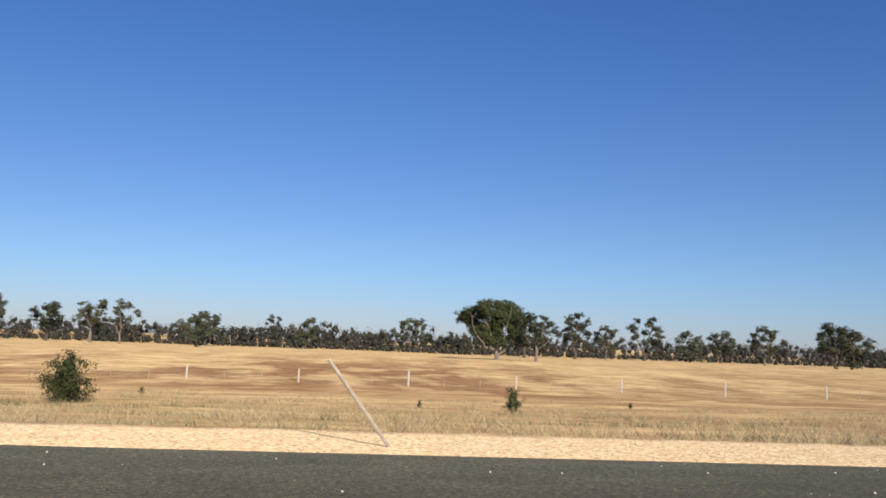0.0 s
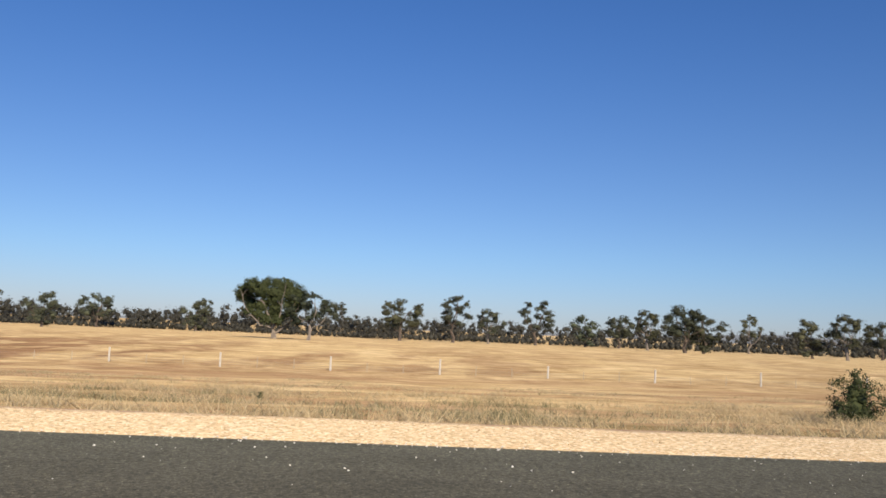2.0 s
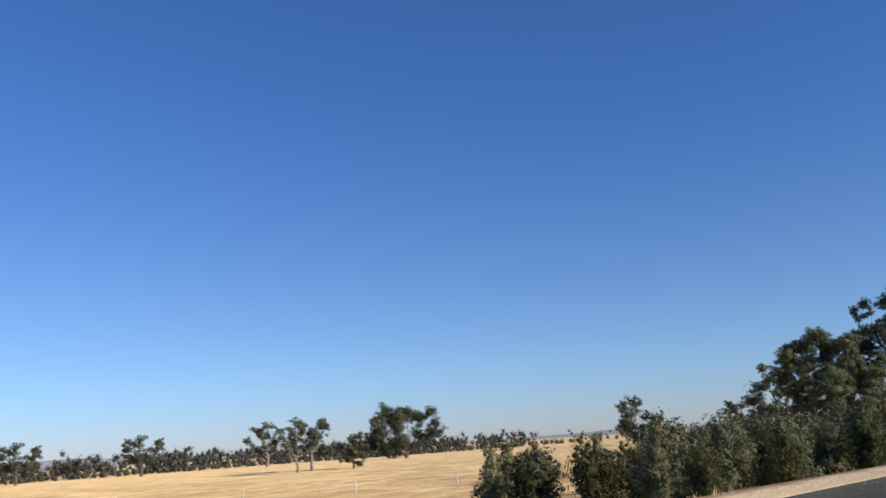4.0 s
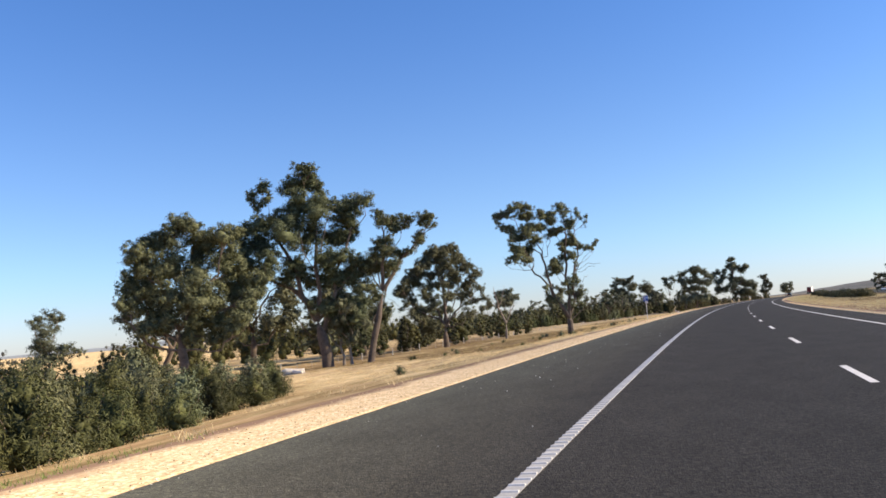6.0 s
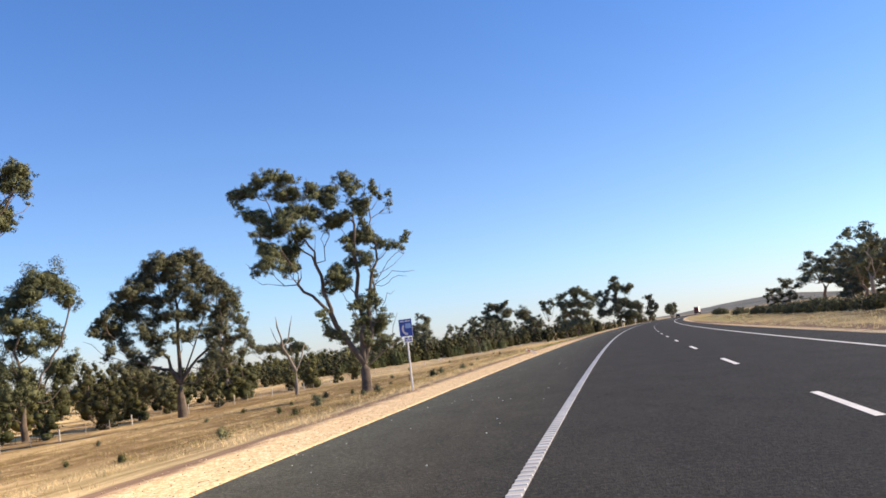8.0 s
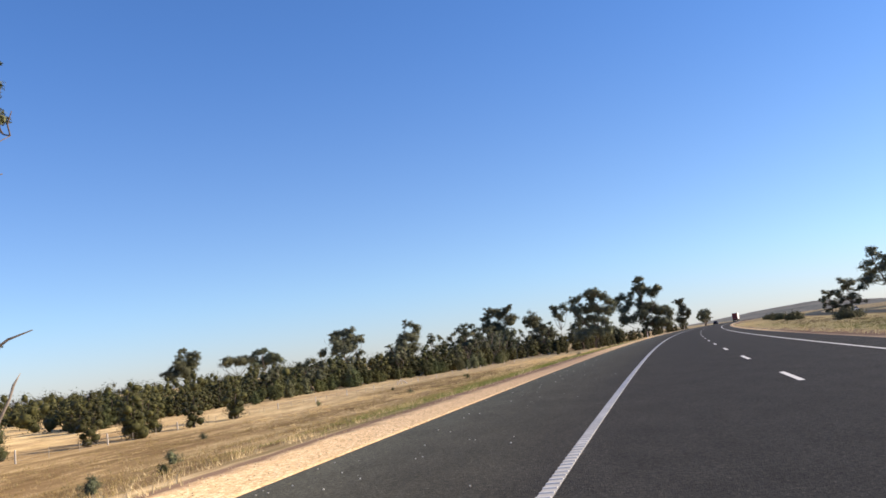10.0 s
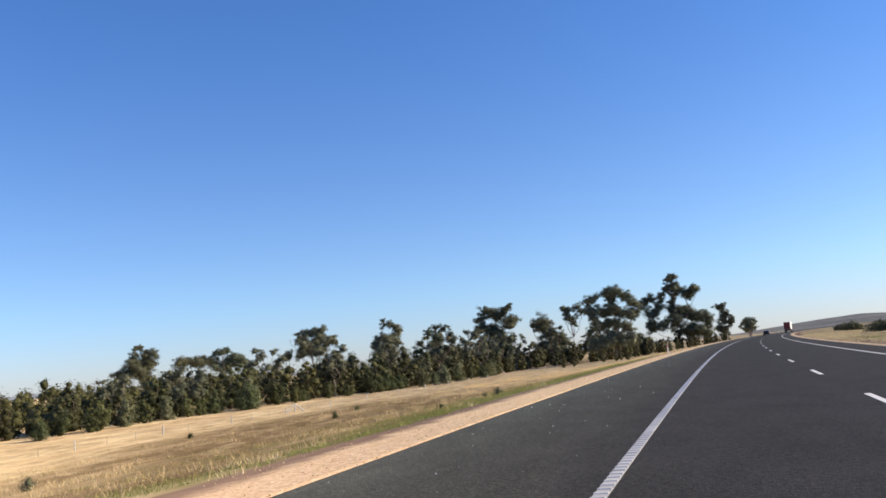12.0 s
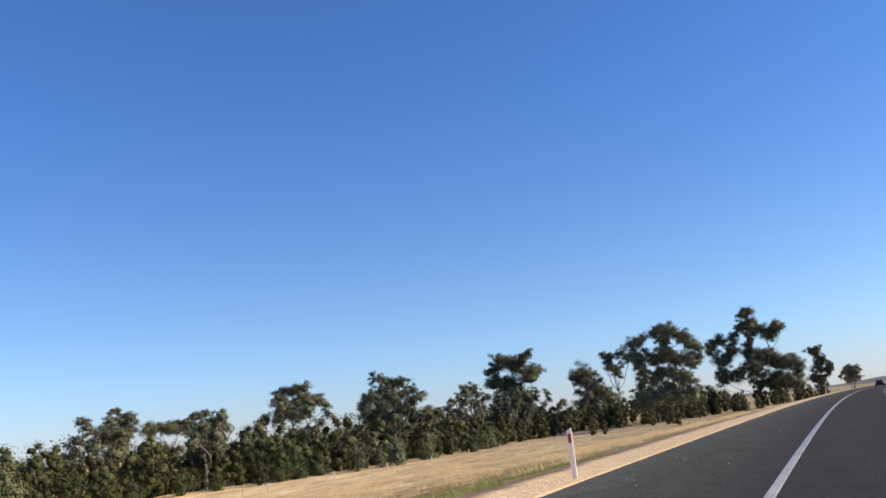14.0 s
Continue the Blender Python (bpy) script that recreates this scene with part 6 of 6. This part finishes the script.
blades("olive_weeds", scatter(15000, 270, 600, 2.0, 46, 1.2, lambda s, l: weedy(s, road_left(s) - gravel_width(s) - l)), M_OLIVE, 0.06, 0.24, 0.010, 11, 0.5, "olive brown weeds among the dry grass")
blades("olive_weeds", scatter(7000, -40, 112, 4.0, 22, 1.0, lambda s, l: smooth(0.12, 0.3, noise.noise((s * 0.10, l * 0.30, 21.0)))), M_WEED, 0.08, 0.32, 0.010, 15, 0.5, "olive brown weeds among the dry grass")
median = []
for _ in range(6000):
    s, l = rs.uniform(200, 560), 9.4 + 20 * rs.random() ** 1.5
    median.append(tuple(ground_at(s, l)))
blades("median_grass", median, M_GRASS, 0.06, 0.2, 0.014, 9, 0.4, "dry golden grass on the median")


def stones(name, places, lo, hi, label, mat=None):
    """Small angular stones: squashed octahedra turned at random."""
    c = np.array(places)
    n = len(c)
    r = lo + (hi - lo) * rng.random((n, 1, 1)) ** 2.2
    base = np.array([(1, 0, 0), (-1, 0, 0), (0, 1, 0), (0, -1, 0), (0, 0, 0.7), (0, 0, -0.7)], float)
    t = rng.random(n) * 6.283
    rot = np.zeros((n, 3, 3))
    rot[:, 0, 0], rot[:, 0, 1], rot[:, 1, 0], rot[:, 1, 1], rot[:, 2, 2] = np.cos(t), -np.sin(t), np.sin(t), np.cos(t), 1
    v = np.einsum("nij,kj->nki", rot, base) * r * (0.65 + 0.6 * rng.random((n, 6, 1))) + c[:, None, :]
    f = np.array([(0, 2, 4), (2, 1, 4), (1, 3, 4), (3, 0, 4), (2, 0, 5), (1, 2, 5), (3, 1, 5), (0, 3, 5)])
    idx = (f[None] + 6 * np.arange(n)[:, None, None]).reshape(-1)
    me = bpy.data.meshes.new(name)
    me.vertices.add(6 * n)
    me.vertices.foreach_set("co", v.astype(np.float32).ravel())
    me.loops.add(len(idx))
    me.loops.foreach_set("vertex_index", idx.astype(np.int32))
    me.polygons.add(8 * n)
    me.polygons.foreach_set("loop_start", np.arange(0, len(idx), 3, dtype=np.int32))
    me.materials.append(mat or M_STONE)
    me.update(calc_edges=True)
    me.validate()
    return tagged(new(name, me), label, "gravel", kind="stuff")


gravel = []
for _ in range(12000):
    s = -40 + 540 * rs.random()
    e, w = road_left(s), gravel_width(s)
    l = e + 0.05 - (w + 0.5) * rs.random()
    gravel.append(tuple(ground_at(s, min(l, e - 0.02)) + Vector((0, 0, 0.006))))
stones("gravel", gravel, 0.007, 0.024, "pale gravel stones along the sealed shoulder")
loose = []
for _ in range(5200):
    s = -40 + 540 * rs.random()
    l = road_left(s) + 3.4 * rs.random() ** 2.2
    if (s > 130 or s < 35) and rs.random() > 0.35:
        continue
    loose.append(tuple(on_road(s, l, 0.008)))
for _ in range(1500):
    s = 12 + 70 * rs.random()
    loose.append(tuple(on_road(s, road_left(s) + 0.03 + 0.35 * rs.random() ** 2, 0.008)))
stones("loose_stones", loose, 0.005, 0.018, "loose pale stones strewn on the asphalt shoulder", M_CHIP)
